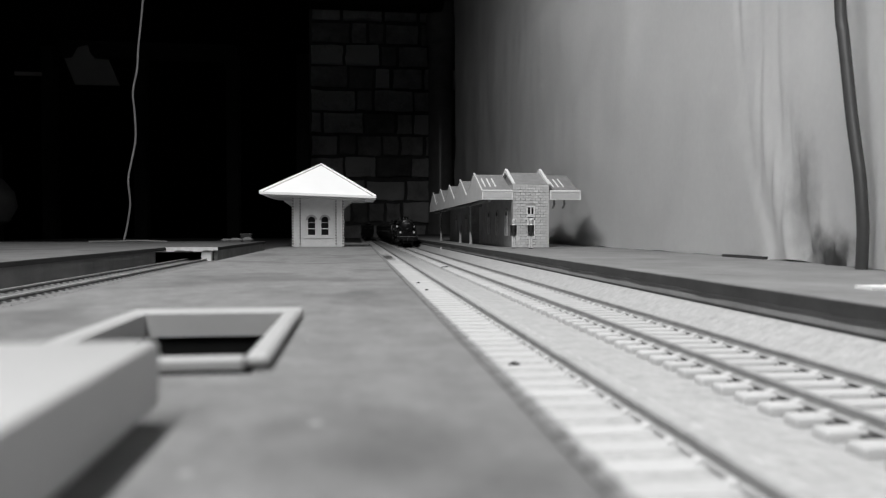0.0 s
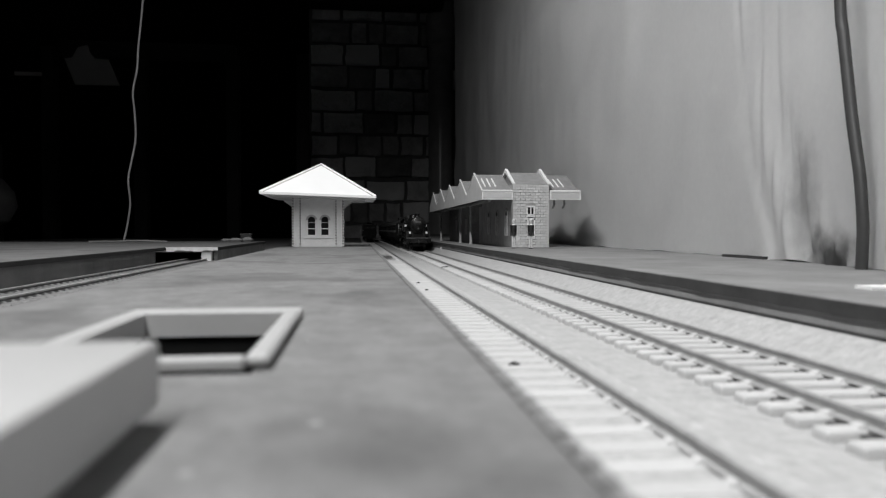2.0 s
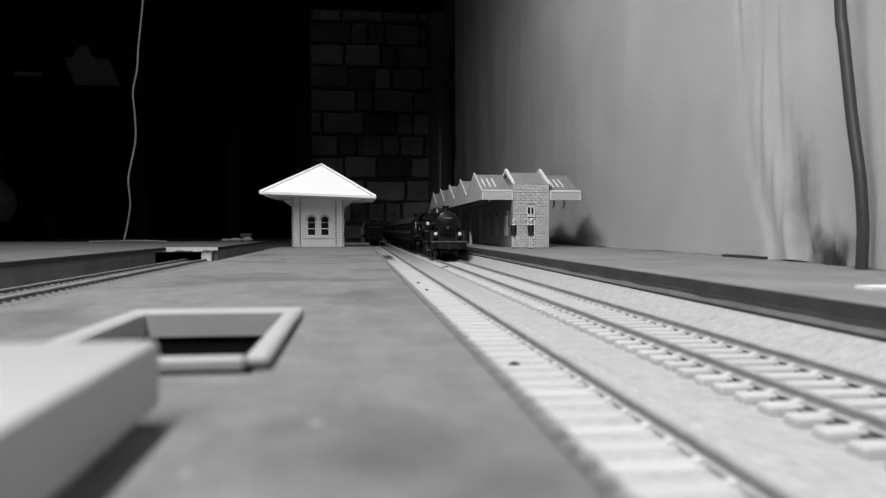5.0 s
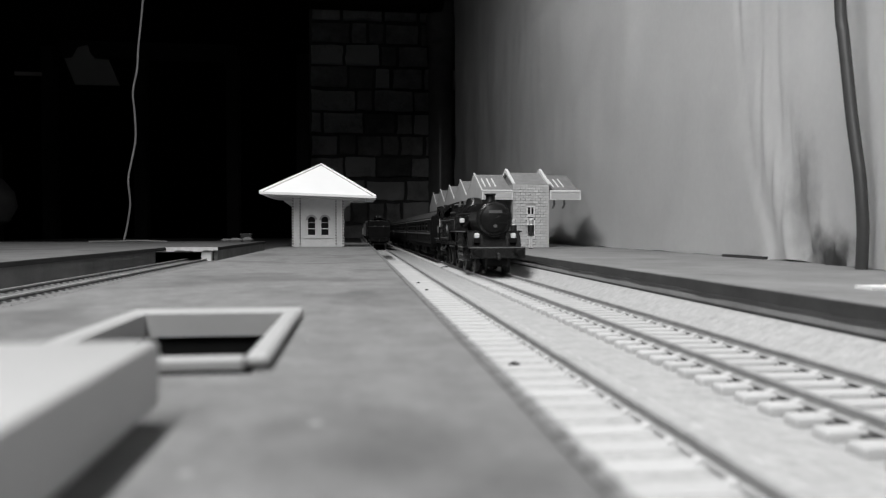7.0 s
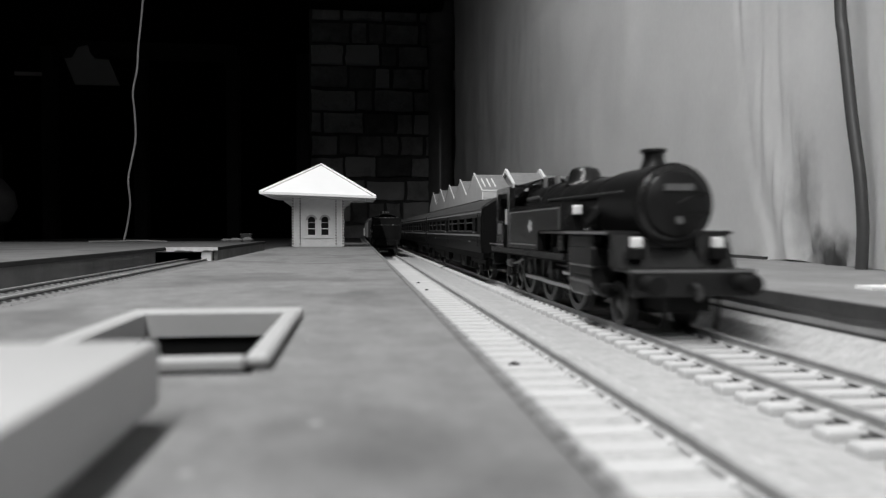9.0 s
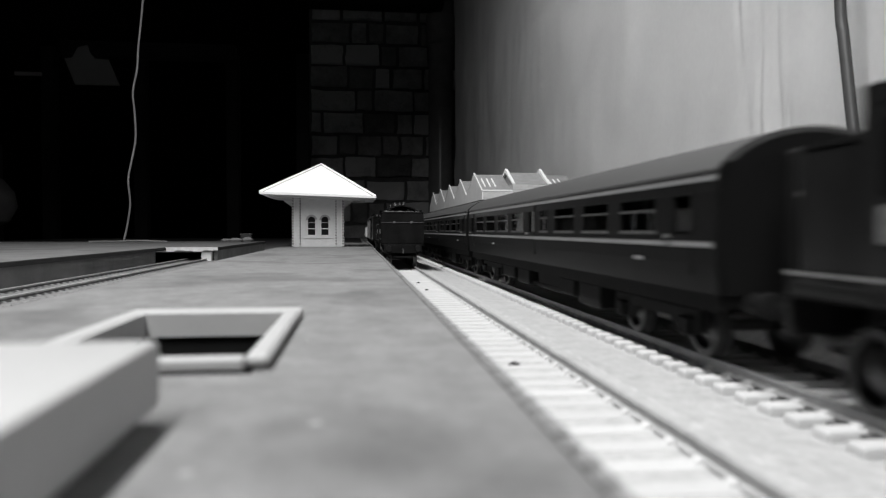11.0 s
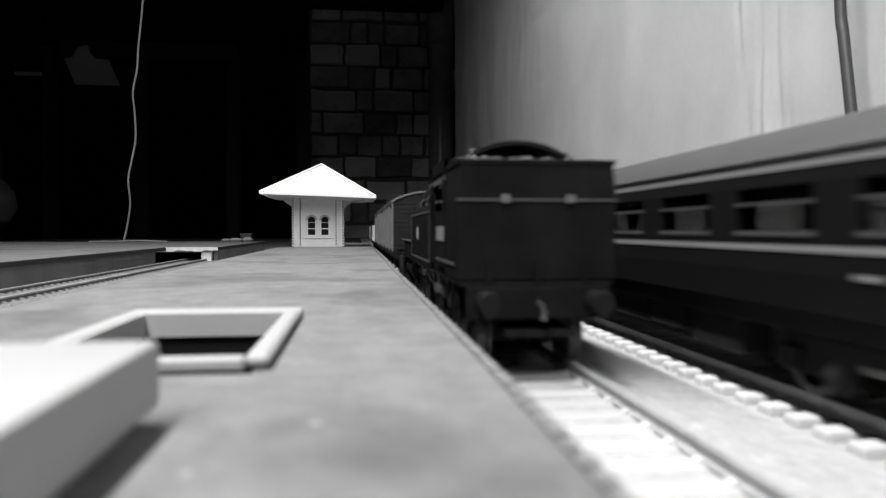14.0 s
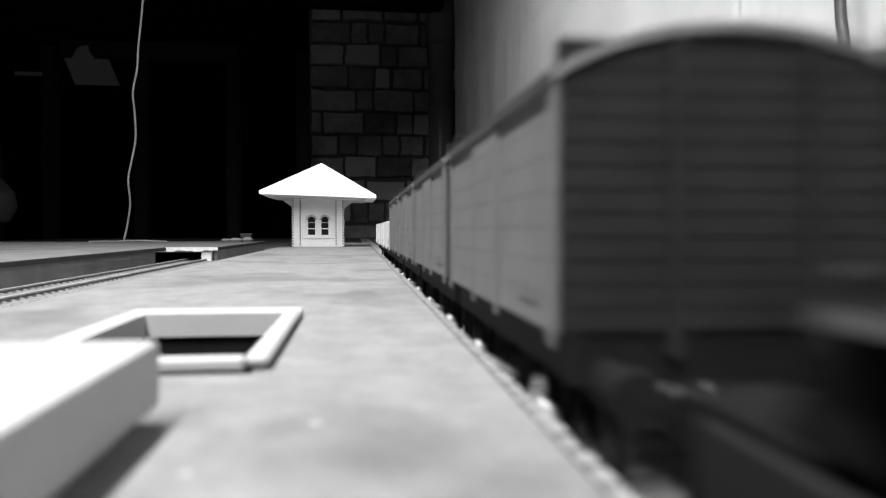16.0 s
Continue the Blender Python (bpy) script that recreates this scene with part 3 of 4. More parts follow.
def station_bricks(s):
    rnd = random.Random(8)
    B0, B1 = 133.4, 165.2
    meshes = {}
    row, z = 0, 0.25
    while z < 54:
        x, first = B0, True
        while x < B1 - 0.2:
            w = 4.4 if not (first and row % 2) else 2.2
            x1 = min(x + w, B1)
            clear = not (144.6 < x + 0.3 and x1 - 0.3 < 153.4 and (8.6 < z < 25.5 or 26.5 < z < 36))
            if clear and x1 - x > 0.8:
                key = round(x1 - x, 1)
                if key not in meshes:
                    bm = block(0.14, key - 0.14, -0.45, 0.55, 0, 1.95)
                    meshes[key] = mesh_of("brick", bm, BRICK)
                part("brick", meshes[key], BRICK, s, "", (x, rnd.uniform(-0.08, 0.08), z))
            x, first = x1, False
        z += 2.35
        row += 1


def dolls():
    def doll(name, label, x, y, mat, bag):
        bm = bmesh.new()
        for sx in (-1, 1):
            lathe(bm, [(0, 1.0), (0.8, 1.1), (6, 1.0), (11, 1.3)], "z", (sx * 1.2, 0), 8)
        lathe(bm, [(10.4, 2.4), (13, 2.2), (17, 2.9), (19.5, 2.6), (20.5, 1.0)], "z", (0, 0), 12)
        for sx in (-1, 1):
            lathe(bm, [(10.5, 0.7), (14, 0.8), (19.5, 1.0)], "z", (sx * 3.2, 0.2), 8)
        lathe(bm, [(20.2, 0.8), (21, 1.5), (22.6, 1.6), (23.2, 1.9), (23.6, 1.8), (24.4, 1.3)], "z", (0, 0), 10)
        bmesh.ops.scale(bm, vec=(0.66, 0.7, 0.97), verts=bm.verts)
        if bag:
            box(bm, 1.9, 4.6, -1.0, 1.0, 6.6, 10)
        ob = part(name, bm, mat, None, "", (x, y, PLAT), True)
        ob.data.materials.append(DOLL_LIGHT)
        for p in ob.data.polygons:
            z = p.center.z / M
            p.material_index = 1 if 1 < z < 9.4 or 20.2 < z < 22.7 or (19 < z and abs(p.center.x) < 0.0012) else 0
        tagged(ob, label, "figurine", "figurines by the station")
    doll("figurine", "dark painted standing figurine with a bag", 127.8, 573, DOLL_DARK, True)
    doll("figurine", "dark painted standing figurine beside the door", 139.0, 560, DOLL_DARK, False)


# ---- backdrop, cable, wall, clutter ----
def sheet():
    bm = bmesh.new()
    nz = 46
    columns = list(np.arange(-420, 226, 10.0)) + list(np.arange(230, 420, 1.3)) + list(np.arange(422, 1812, 6.0)) + [1813.0]
    grid = []
    for y in columns:
        y = float(y)
        col = []
        for k in range(nz + 1):
            z = 14.6 + 1000 * (k / nz) ** 1.3
            up = k / nz
            base = 217 - min(26 * math.exp(-(y - 241) / 100), 40) + 0.03 * max(0, y - 645)
            calm = 1 - 0.85 * math.exp(-((y - 250) / 45) ** 2)
            quiet = 1.0 if y < 500 else max(0.2, 1 - (y - 500) / 400)
            fold = 4 * noise.noise(Vector((y * 0.009, z * 0.005, 3))) + 2.2 * quiet * noise.noise(Vector((y * 0.022 + z * 0.008, z * 0.012, 11))) + 0.5 * quiet * noise.noise(Vector((y * 0.05 - z * 0.02, z * 0.024, 23)))
            fade = math.exp(-(z / 75) ** 2)
            dent = 2.6 * math.exp(-((y - 300 - 0.42 * (z - 15)) / 9) ** 2) + 2.2 * math.exp(-((y - 330 - 0.5 * (z - 15)) / 8) ** 2) - 1.6 * math.exp(-((y - 316 - 0.46 * (z - 15)) / 6) ** 2)
            pleat = 0.0
            for heights, ways, deep in (((15, 19, 31, 73, 150), (285, 295, 315, 345, 352), 2.6), ((15, 22, 43, 88, 150), (268, 278, 302, 328, 334), 3.0), ((15, 30, 60, 130, 400), (305, 322, 352, 372, 380), 1.6), ((15, 60, 200, 400, 900), (238, 236, 240, 236, 230), 2.4)):
                d = y - float(np.interp(z, heights, ways))
                pleat += 0.5 * deep * (math.exp(-((d - 3.2) / 3.0) ** 2) - 0.8 * math.exp(-((d + 2.6) / 2.6) ** 2)) * (math.exp(-(z / 120) ** 2) if heights[-1] < 300 else 0.8)
            x = base + pleat + fold * calm * (0.35 + 0.65 * up) + dent * fade + 3 * calm * noise.noise(Vector((y * 0.008, z * 0.012, 1))) + 1.2 * noise.noise(Vector((y * 0.03, z * 0.02, 7)))
            col.append(bm.verts.new((x, y, z + (1.6 * noise.noise(Vector((y * 0.03, 2, 5))) if k == 0 else 0))))
        grid.append(col)
    for a, b in zip(grid, grid[1:]):
        for k in range(nz):
            bm.faces.new((a[k], b[k], b[k + 1], a[k + 1]))
    top = list(bm.faces)
    bmesh.ops.solidify(bm, geom=top, thickness=0.8)
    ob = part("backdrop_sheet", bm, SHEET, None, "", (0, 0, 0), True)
    tagged(ob, "creased pale cloth backdrop hung behind the platform", "backdrop", kind="structure")


def cables():
    bm = bmesh.new()
    pts = [(188.5, 248.0, PLAT), (188.5, 247.5, 30.8), (188.5, 249.7, 49.9), (188.5, 253.9, 69.6), (188.5, 257.4, 89.8), (188.5, 260.1, 105.7), (188.5, 262.2, 119.6), (188.5, 267, 190), (189, 275, 420), (190, 290, 900)]
    tube(bm, smooth_path(pts), 2.2, 12)
    ob = part("hanging_cable", bm, CABLE, None, "", (0, 0, 0), True)
    tagged(ob, "thick black rubber cable hanging beside the backdrop", "cable")
    bm = bmesh.new()
    hang = [(-299.6, PLAT), (-295.1, 35), (-289.8, 64.5), (-290.9, 93.9), (-287.1, 119.7), (-283.3, 149.1), (-283.6, 182.1), (-284.1, 207.7), (-278.8, 237.1), (-278.5, 266.3), (-275.4, 295.6), (-271.6, 321.2), (-268, 370), (-262, 700)]
    tube(bm, smooth_path([(x, 974 + 4 * math.sin(z * 0.05), z) for x, z in hang]), 1.25, 8)
    ob = part("hanging_wire", bm, WIRE, None, "", (0, 0, 0), True)
    tagged(ob, "thin pale kinked wire hanging down to the side board", "wire")


def smooth_path(pts, k=5):
    p = [Vector(q) for q in pts]
    out = []
    for i in range(len(p) - 1):
        a, b, c, d = p[max(i - 1, 0)], p[i], p[i + 1], p[min(i + 2, len(p) - 1)]
        for j in range(k):
            t = j / k
            out.append(0.5 * (2 * b + (c - a) * t + (2 * a - 5 * b + 4 * c - d) * t * t + (3 * b - a - 3 * c + d) * t ** 3))
    return out + [p[-1]]


def far_end():
    w = thing("wall_stone", "old cellar wall of rough coursed stone blocks", "wall", (0, 3400, 0), kind="structure")
    part("backing", block(-210, 900, 0, 120, -900, 1700), MORTAR_DARK, w)
    rnd = random.Random(11)
    for row in range(12):
        z = -40 + row * 104 + rnd.uniform(-3, 3)
        x = -206 + rnd.uniform(-60, 0)
        while x < 420:
            wd = rnd.choice((80, 120, 150, 165, 190, 215))
            a, b = max(x, -206), x + wd
            if b - a > 30:
                bm = block(a + rnd.uniform(5, 10), b - rnd.uniform(5, 10), -14 - rnd.uniform(0, 22), 8, z + rnd.uniform(4, 10), z + 100 - rnd.uniform(4, 10))
                bmesh.ops.subdivide_edges(bm, edges=list(bm.edges), cuts=2, use_grid_fill=True)
                for v in bm.verts:
                    v.co += 7 * Vector((noise.noise(v.co * 0.02), noise.noise(v.co * 0.02 + Vector((9, 0, 0))), noise.noise(v.co * 0.02 + Vector((0, 9, 0)))))
                part("stone", bm, STONE, w, smooth=False)
            x += wd
    p = thing("soil_pipe", "painted vertical soil pipe with a socket collar", "pipe", (390, 3290, 0))
    bm = bmesh.new()
    lathe(bm, [(-900, 56), (900, 56)], "z", (0, 0), 28)
    part("pipe_run", bm, PIPE, p, smooth=True)
    bm = bmesh.new()
    lathe(bm, [(876, 58), (880, 66), (1010, 66), (1016, 60), (1700, 58)], "z", (0, 0), 28)
    part("socket", bm, PIPE, p, smooth=True)
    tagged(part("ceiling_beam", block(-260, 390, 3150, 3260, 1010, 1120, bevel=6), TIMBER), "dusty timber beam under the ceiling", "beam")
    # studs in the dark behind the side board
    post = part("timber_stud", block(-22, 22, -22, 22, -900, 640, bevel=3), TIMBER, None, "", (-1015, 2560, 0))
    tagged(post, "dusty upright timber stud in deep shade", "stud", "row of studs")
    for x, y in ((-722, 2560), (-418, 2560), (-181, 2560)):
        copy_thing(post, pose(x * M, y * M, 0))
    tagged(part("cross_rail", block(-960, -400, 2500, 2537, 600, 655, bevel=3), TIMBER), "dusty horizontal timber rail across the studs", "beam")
    bm = bmesh.new()
    prism(bm, [(x * 1.023, 29 + (z - 29) * 1.023) for x, z in ((-891, 496.6), (-754.2, 496.3), (-788.1, 578.8), (-829.6, 581.2), (-846.6, 602.4), (-851.6, 623.8), (-880.9, 615.7), (-898.5, 582.8), (-922.5, 578.5))], "y", 2494, 2499.5)
    tagged(part("torn_paper", bm, PAPER), "torn sheet of white paper pinned to the timber", "paper")
    bm = bmesh.new()
    box(bm, -1112, -1030, 2526, 2537, 540, 552)
    tagged(part("pale_batten", bm, PAPER), "short pale batten in the dark", "batten")
    bm = bmesh.new()
    lathe(bm, [(-60, 12), (-48, 40), (-10, 58), (30, 50), (60, 22), (70, 6)], "z", (0, 0), 18)
    for v in bm.verts:
        v.co += 9 * Vector((noise.noise(v.co * 0.03), noise.noise(v.co * 0.03 + Vector((5, 0, 0))), 0))
    bag = part("cloth_sack", bm, CLOTH, None, "", (-928, 1980, 100), True)
    tagged(bag, "crumpled pale cloth sack hung on a timber", "cloth")
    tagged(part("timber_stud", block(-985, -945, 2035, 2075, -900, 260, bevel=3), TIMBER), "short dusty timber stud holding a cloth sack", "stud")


def clutter():
    rnd = random.Random(5)
    # loose things at the far end of the side board
    for i, (x, y, r, h) in enumerate(((-150, 930, 9, 5), (-137, 940, 7, 6), (-163, 945, 8, 4))):
        bm = bmesh.new()
        lathe(bm, [(0, r * 0.8), (h * 0.5, r), (h, r * 0.5)], "z", (0, 0), 9)
        for v in bm.verts:
            v.co += 1.6 * Vector((noise.noise(v.co * 0.2 + Vector((i, 0, 0))), noise.noise(v.co * 0.2), 0.2 * noise.noise(v.co * 0.3)))
        tagged(part("rubble_lump", bm, GROUND, None, "", (x, y, PLAT)), "small grey lump of plaster on the side board", "lump", "lumps on the side board")
    # a made-up lidded box in place of a heap of dark rubble
    k = thing("small_crate", "small dark box standing in for rubble on the side board", "crate", (-140, 952, PLAT))
    part("box", block(-7, 7, -5, 5, 0, 9, bevel=1.2), EDGE_DARK, k)
    part("lid", block(-7.5, 7.5, -5.4, 5.4, 9, 10.4, bevel=0.4), SIDE_BED, k)
    for pts in (((-330, 940, PLAT + 0.8), (-310, 950, PLAT + 0.9), (-290, 944, PLAT + 0.8)), ((-300, 930, PLAT + 0.8), (-270, 925, PLAT + 2), (-235, 934, PLAT + 0.8))):
        bm = bmesh.new()
        tube(bm, smooth_path(pts), 0.9, 6)
        tagged(part("wire_offcut", bm, WIRE, smooth=True), "short bright wire offcut on the side board", "wire", "wire offcuts")
    # specks on the tracks
    for x, y, z, r in ((31.4, 360, 2.2, 1.1), (31.3, 316, 2.2, 1.0), (31.2, 138.8, 2.2, 1.2), (63.5, 515, 2.1, 2.4), (66.2, 519, 2.1, 2.0)):
        bm = bmesh.new()
        lathe(bm, [(0, r), (0.5, r * 0.9), (0.9, r * 0.3)], "z", (0, 0), 7)
        tagged(part("dirt_speck", bm, DIRT, None, "", (x, y, z)), "dark speck of dirt lying on the track", "speck", "specks on the track")
    for x, y, r in ((-3.0, 55.0, 0.55), (-10.2, 44.5, 0.5), (-6.5, 96.0, 0.4), (4.0, 130.0, 0.4)):
        bm = bmesh.new()
        lathe(bm, [(0, r), (0.12, r * 0.8)], "z", (0, 0), 9)
        tagged(part("dust_fleck", bm, DUST, None, "", (x, y, PLAT)), "tiny pale fleck of dust on the platform", "fleck", "flecks on the platform")
    tagged(part("card_scrap", block(126, 140, 162, 168, PLAT, PLAT + 0.8), WHITE_CARD), "small white scrap of card on the far platform", "scrap")
    tagged(part("dark_strip", block(204, 208, 340, 380, PLAT, PLAT + 1.4), EDGE_DARK), "black strip tucked under the backdrop", "strip")
    bm = bmesh.new()
    lathe(bm, [(0, 1.6), (1, 0.9), (8, 0.8), (9, 0.3)], "z", (0, 0), 8)
    tagged(part("marker_peg", bm, GABLE, None, "", (99, 830, 0.9), True), "small pale peg standing beside the far track", "peg")


# ---- rolling stock ----
SPIN = []


def wheelset(parent, y, r, spokes, gauge_half=7.2, crank=None):
    bm = bmesh.new()
    lathe(bm, [(-gauge_half - 1, 1.2), (gauge_half + 1, 1.2)], "x", (0, 0), 8)
    ax = part("wheelset", bm, WHEEL_M, parent, "", (0, y, r))
    for sx in (-1, 1):
        a = sx * gauge_half
        tyre = bmesh.new()
        lathe(tyre, [(a, r * 0.80), (a, r + 0.7), (a + sx * 0.7, r + 0.7), (a + sx * 0.8, r), (a + sx * 2.6, r - 0.1), (a + sx * 2.6, r * 0.80), (a, r * 0.80)], "x", (0, 0), 26, cap=False)
        if spokes:
            seg, rings = spokes * 4, (0.6, 2.4, 2.8, r * 0.78, r * 0.83)
            loops = []
            for k, q in enumerate(rings):
                row = []
                for i in range(seg):
                    t = 2 * math.pi * i / seg
                    proud = 2.6 if k < 2 else 1.9 if k == 4 or i % 4 < 2 or 2.5 < t < 3.8 else 0.5
                    row.append(tyre.verts.new((a + sx * proud, q * math.cos(t), q * math.sin(t))))
                loops.append(row)
            tyre.faces.new(loops[0])
            for p, q in zip(loops, loops[1:]):
                for i in range(seg):
                    tyre.faces.new((p[i], p[(i + 1) % seg], q[(i + 1) % seg], q[i]))
        else:
            lathe(tyre, [(a + sx * 0.4, r * 0.82), (a + sx * 1.4, r * 0.5), (a + sx * 2.4, 1.6)], "x", (0, 0), 20)
        part("wheel", tyre, WHEEL_M, ax, smooth=True)
    SPIN.append((ax, y, r, parent))
    return ax


RODS = []


def buffers(t, y, sgn, z=12.4, mat=FRAMES):
    for x in (-11.4, 11.4):
        bm = bmesh.new()
        lathe(bm, [(y, 2.0), (y + sgn * 3.2, 1.6), (y + sgn * 3.3, 1.1), (y + sgn * 5.4, 1.0), (y + sgn * 5.5, 2.3), (y + sgn * 6.2, 2.0)], "y", (x, z), 14)
        part("buffer", bm, mat, t, smooth=True)


def tank_engine(name, label, tank_from=50.0, run=24.5, up=3.4, PAINT=ENGINE, LINING=ENGINE_LINE, tank_top=33.2, tank_low=18.0, crest_z=26.0, crest_r=2.6, bunk_half=13.8):
    """Front beam at y = 0, bunker end at y = 165; z = 0 at the rail top; up: how much taller the cab is."""
    t = thing(name, label, "locomotive")
    # frames, beams, running plate
    part("main_frame", block(-6, 6, 4, 160, 5.5, 15), FRAMES, t)
    front = part("front_beam", block(-15.2, 15.2, 0, 1.4, 9.3, 14.8, bevel=0.2), PAINT, t)
    part("front_plate", block(-15.4, 15.4, 0.5, 12, 14.8, 15.6, bevel=0.2), PAINT, t)
    for x0, x1, za in ((-15, -6.5, run), (6.5, 15, run), (-6.4, 6.4, 21.0)):
        bm = bmesh.new()
        prism(bm, [(9, 15.6), (13.5, za - 0.1), (15, za - 0.1), (15, 15.6)], "x", x0, x1)
        part("drop_plate", bm, PAINT, t)
    part("running_plate", block(-16.2, 16.2, 13, 78, run - 0.9, run, bevel=0.15), PAINT, t, "dark running plate with a pale edge line")
    for sx in (-1, 1):
        a, b = sorted((sx * 16.22, sx * 16.36))
        part("edge_line", block(a, b, 13.5, 77, run - 0.8, run - 0.2), LINING, t)
    part("beam_line", block(-15.3, 15.3, 0.1, 0.45, 14.9, 15.5), LINING, front)
    buffers(t, 0, -1)
    bm = bmesh.new()
    tube(bm, [(0, -0.2, 12), (0, -2.6, 11.6), (0, -3, 9.4), (0, -1.8, 8.8)], 0.6, 6)
    part("coupling_hook", bm, WHEEL_M, t)
    for x in (-10.3, 10.3):
        lampb = part("lamp", block(x - 1.25, x + 1.25, 8.0, 10.4, 20.3, 23.0, bevel=0.3), LAMP_WHITE if up else FRAMES, t, "white head lamp" if up else "dark unlit head lamp")
        part("lamp_bracket", block(x - 0.4, x + 0.4, 10.5, 11.0, 16, 21), PAINT, lampb)
        part("lamp_base", block(x - 1.9, x + 1.9, 7.6, 10.6, 17.6, 20.2, bevel=0.2), FRAMES, lampb)
    for x in (-6.4, 6.4):
        bm = bmesh.new()
        tube(bm, [(x, 1.2, 9.3), (x, 1.4, 4.0), (x * 1.02, 3.2, 1.6)], 0.55, 6)
        part("guard_iron", bm, FRAMES, t)
    # boiler and fittings
    bm = bmesh.new()
    lathe(bm, [(10.6, 8.9), (11, 9.6), (13, 9.9), (38, 9.9), (38.3, 9.5), (70, 10.2), (100, 11.2), (122, 11.4)], "y", (0, 31), 32)
    part("boiler", bm, ENGINE if up else SMOKEBOX, t, smooth=True)
    bm = bmesh.new()
    lathe(bm, [(11.4, 10.2), (38.2, 10.2)], "y", (0, 31), 32)
    part("smokebox", bm, SMOKEBOX, t, smooth=True)
    for y in (43, 60, 78, 96):
        bm = bmesh.new()
        r = 9.6 + max(0, (y - 43)) * 0.031
        lathe(bm, [(y, r + 0.25), (y + 0.8, r + 0.25)], "y", (0, 31), 32)
        part("boiler_band", bm, ENGINE if up else SMOKEBOX, t, smooth=True)
    door = bmesh.new()
    lathe(door, [(10.7, 8.2), (9.6, 7.8), (8.8, 5.5), (8.3, 2.0), (8.2, 0.4)], "y", (0, 31), 28)
    d = part("smokebox_door", door, SMOKEBOX, t, smooth=True)
    part("number_plate", block(-3.6, 3.6, 7.8, 9.0, 34.2, 35.8), PLATE, d, "small pale number bar")
    bm = bmesh.new()
    lathe(bm, [(8.4, 1.0), (7.6, 1.0)], "y", (0, 27.0), 10)
    part("shed_plate", bm, PLATE, d)
    for z in (28.4, 33.2):
        part("hinge", block(1.5, 8, 8.4, 9.8, z, z + 0.8), SMOKEBOX, d)
    bm = bmesh.new()
    lathe(bm, [(38.8, 4.6), (40.8, 3.4), (43.2, 2.6), (44.6, 2.7), (45.0, 3.4), (45.7, 3.3), (45.8, 2.4), (43.6, 2.2)], "z", (0, 23.5), 20)
    part("chimney", bm, SMOKEBOX, t, smooth=True)
    bm = bmesh.new()
    lathe(bm, [(39.8, 7.0), (41.4, 5.6), (44, 5.2), (45.4, 4.3), (46.0, 2.4), (46.1, 0.3)], "z", (0, 80), 20)
    part("dome", bm, ENGINE if up else SMOKEBOX, t, smooth=True)
    for x in (-2, 2):
        bm = bmesh.new()
        lathe(bm, [(41, 1.2), (44.5, 1.0), (45, 1.3), (45.3, 0.4)], "z", (x, 106), 8)
        part("safety_valve", bm, ROD_M, t, smooth=True)
    bm = bmesh.new()
    prism(bm, [(-8.6, 19.5), (8.6, 19.5), (6.4, 24.5), (-6.4, 24.5)], "y", 13, 38)
    part("saddle", bm, SMOKEBOX, t)
    for sx in (-1, 1):
        bm = bmesh.new()
        tube(bm, [(sx * 9.4, 20, 34.5), (sx * 9.7, 42, 34.7), (sx * 10.6, 88, 35.2)], 0.3, 6)
        part("handrail", bm, WHEEL_M, t)
        bm = bmesh.new()
        tube(bm, [(sx * 10.0, 36, 30), (sx * 12.6, 37 + (tank_from - 50) / 3, 27), (sx * 13.2, 37 + (tank_from - 50) / 2.4, run)], 1.4, 8)
        part("steam_pipe", bm, PAINT if up else SMOKEBOX, t, smooth=True)
        # tanks
        a, b = sorted((sx * 9.0, sx * 17.0))
        bm = bmesh.new()
        prism(bm, [(a, tank_low), (b, tank_low), (b, tank_top - 1.4), (b - (0.8 if sx > 0 else 0), tank_top), (a + (0.8 if sx < 0 else 0), tank_top), (a, tank_top - 1.4)], "y", 78.1 if up else tank_from, 122)
        if up:
            prism(bm, [(a, 24.6), (b, 24.6), (b, 31.8), (b - (0.8 if sx > 0 else 0), 33.2), (a + (0.8 if sx < 0 else 0), 33.2), (a, 31.8)], "y", tank_from, 78.05)
        tank = part("side_tank", bm, PAINT, t, "satin black side tank with pale lining and a crest")
        for z, ya in ((tank_low + 1.4, 80 if up else tank_from + 2), (tank_top - 2.0, tank_from + 2)):
            q, w = sorted((sx * 17.02, sx * 17.12))
            part("lining", block(q, w, ya, 121, z, z + 0.35), LINING, tank)
        q, w = sorted((sx * 17.02, sx * 17.12))
        for yy, za in ((tank_from + 2, 25.4 if up else tank_low + 1.4), (120.6, tank_low + 1.4)):
            part("lining", block(q, w, yy, yy + 0.35, za, tank_top - 1.7), LINING, tank)
        bm = bmesh.new()
        mid = (tank_from + 126) / 2 if up else 90.0
        prism(bm, [(mid + 1.4 * crest_r * math.cos(i * math.pi / 5) * (1 if i % 2 == 0 else 0.55), crest_z + crest_r * math.sin(i * math.pi / 5) * (1 if i % 2 == 0 else 0.55)) for i in range(10)], "x", q, w + 0.06)
        part("crest", bm, CREST, tank)
        part("tank_front_board", block(*sorted((sx * 10, sx * 16.5)), tank_from - 0.6, tank_from, run, tank_top - 1.2), PAINT, tank)
        part("lamp", block(*sorted((sx * 11.6, sx * 14.2)), tank_from - 3.6, tank_from - 1.6, tank_top - 4.0, tank_top - 1.2, bevel=0.3), LAMP_WHITE if up else PAINT, tank, "white square lamp on the tank front")
        # cab side in pieces round the window and doorway
        a, b = sorted((sx * 15.9, sx * 16.9))
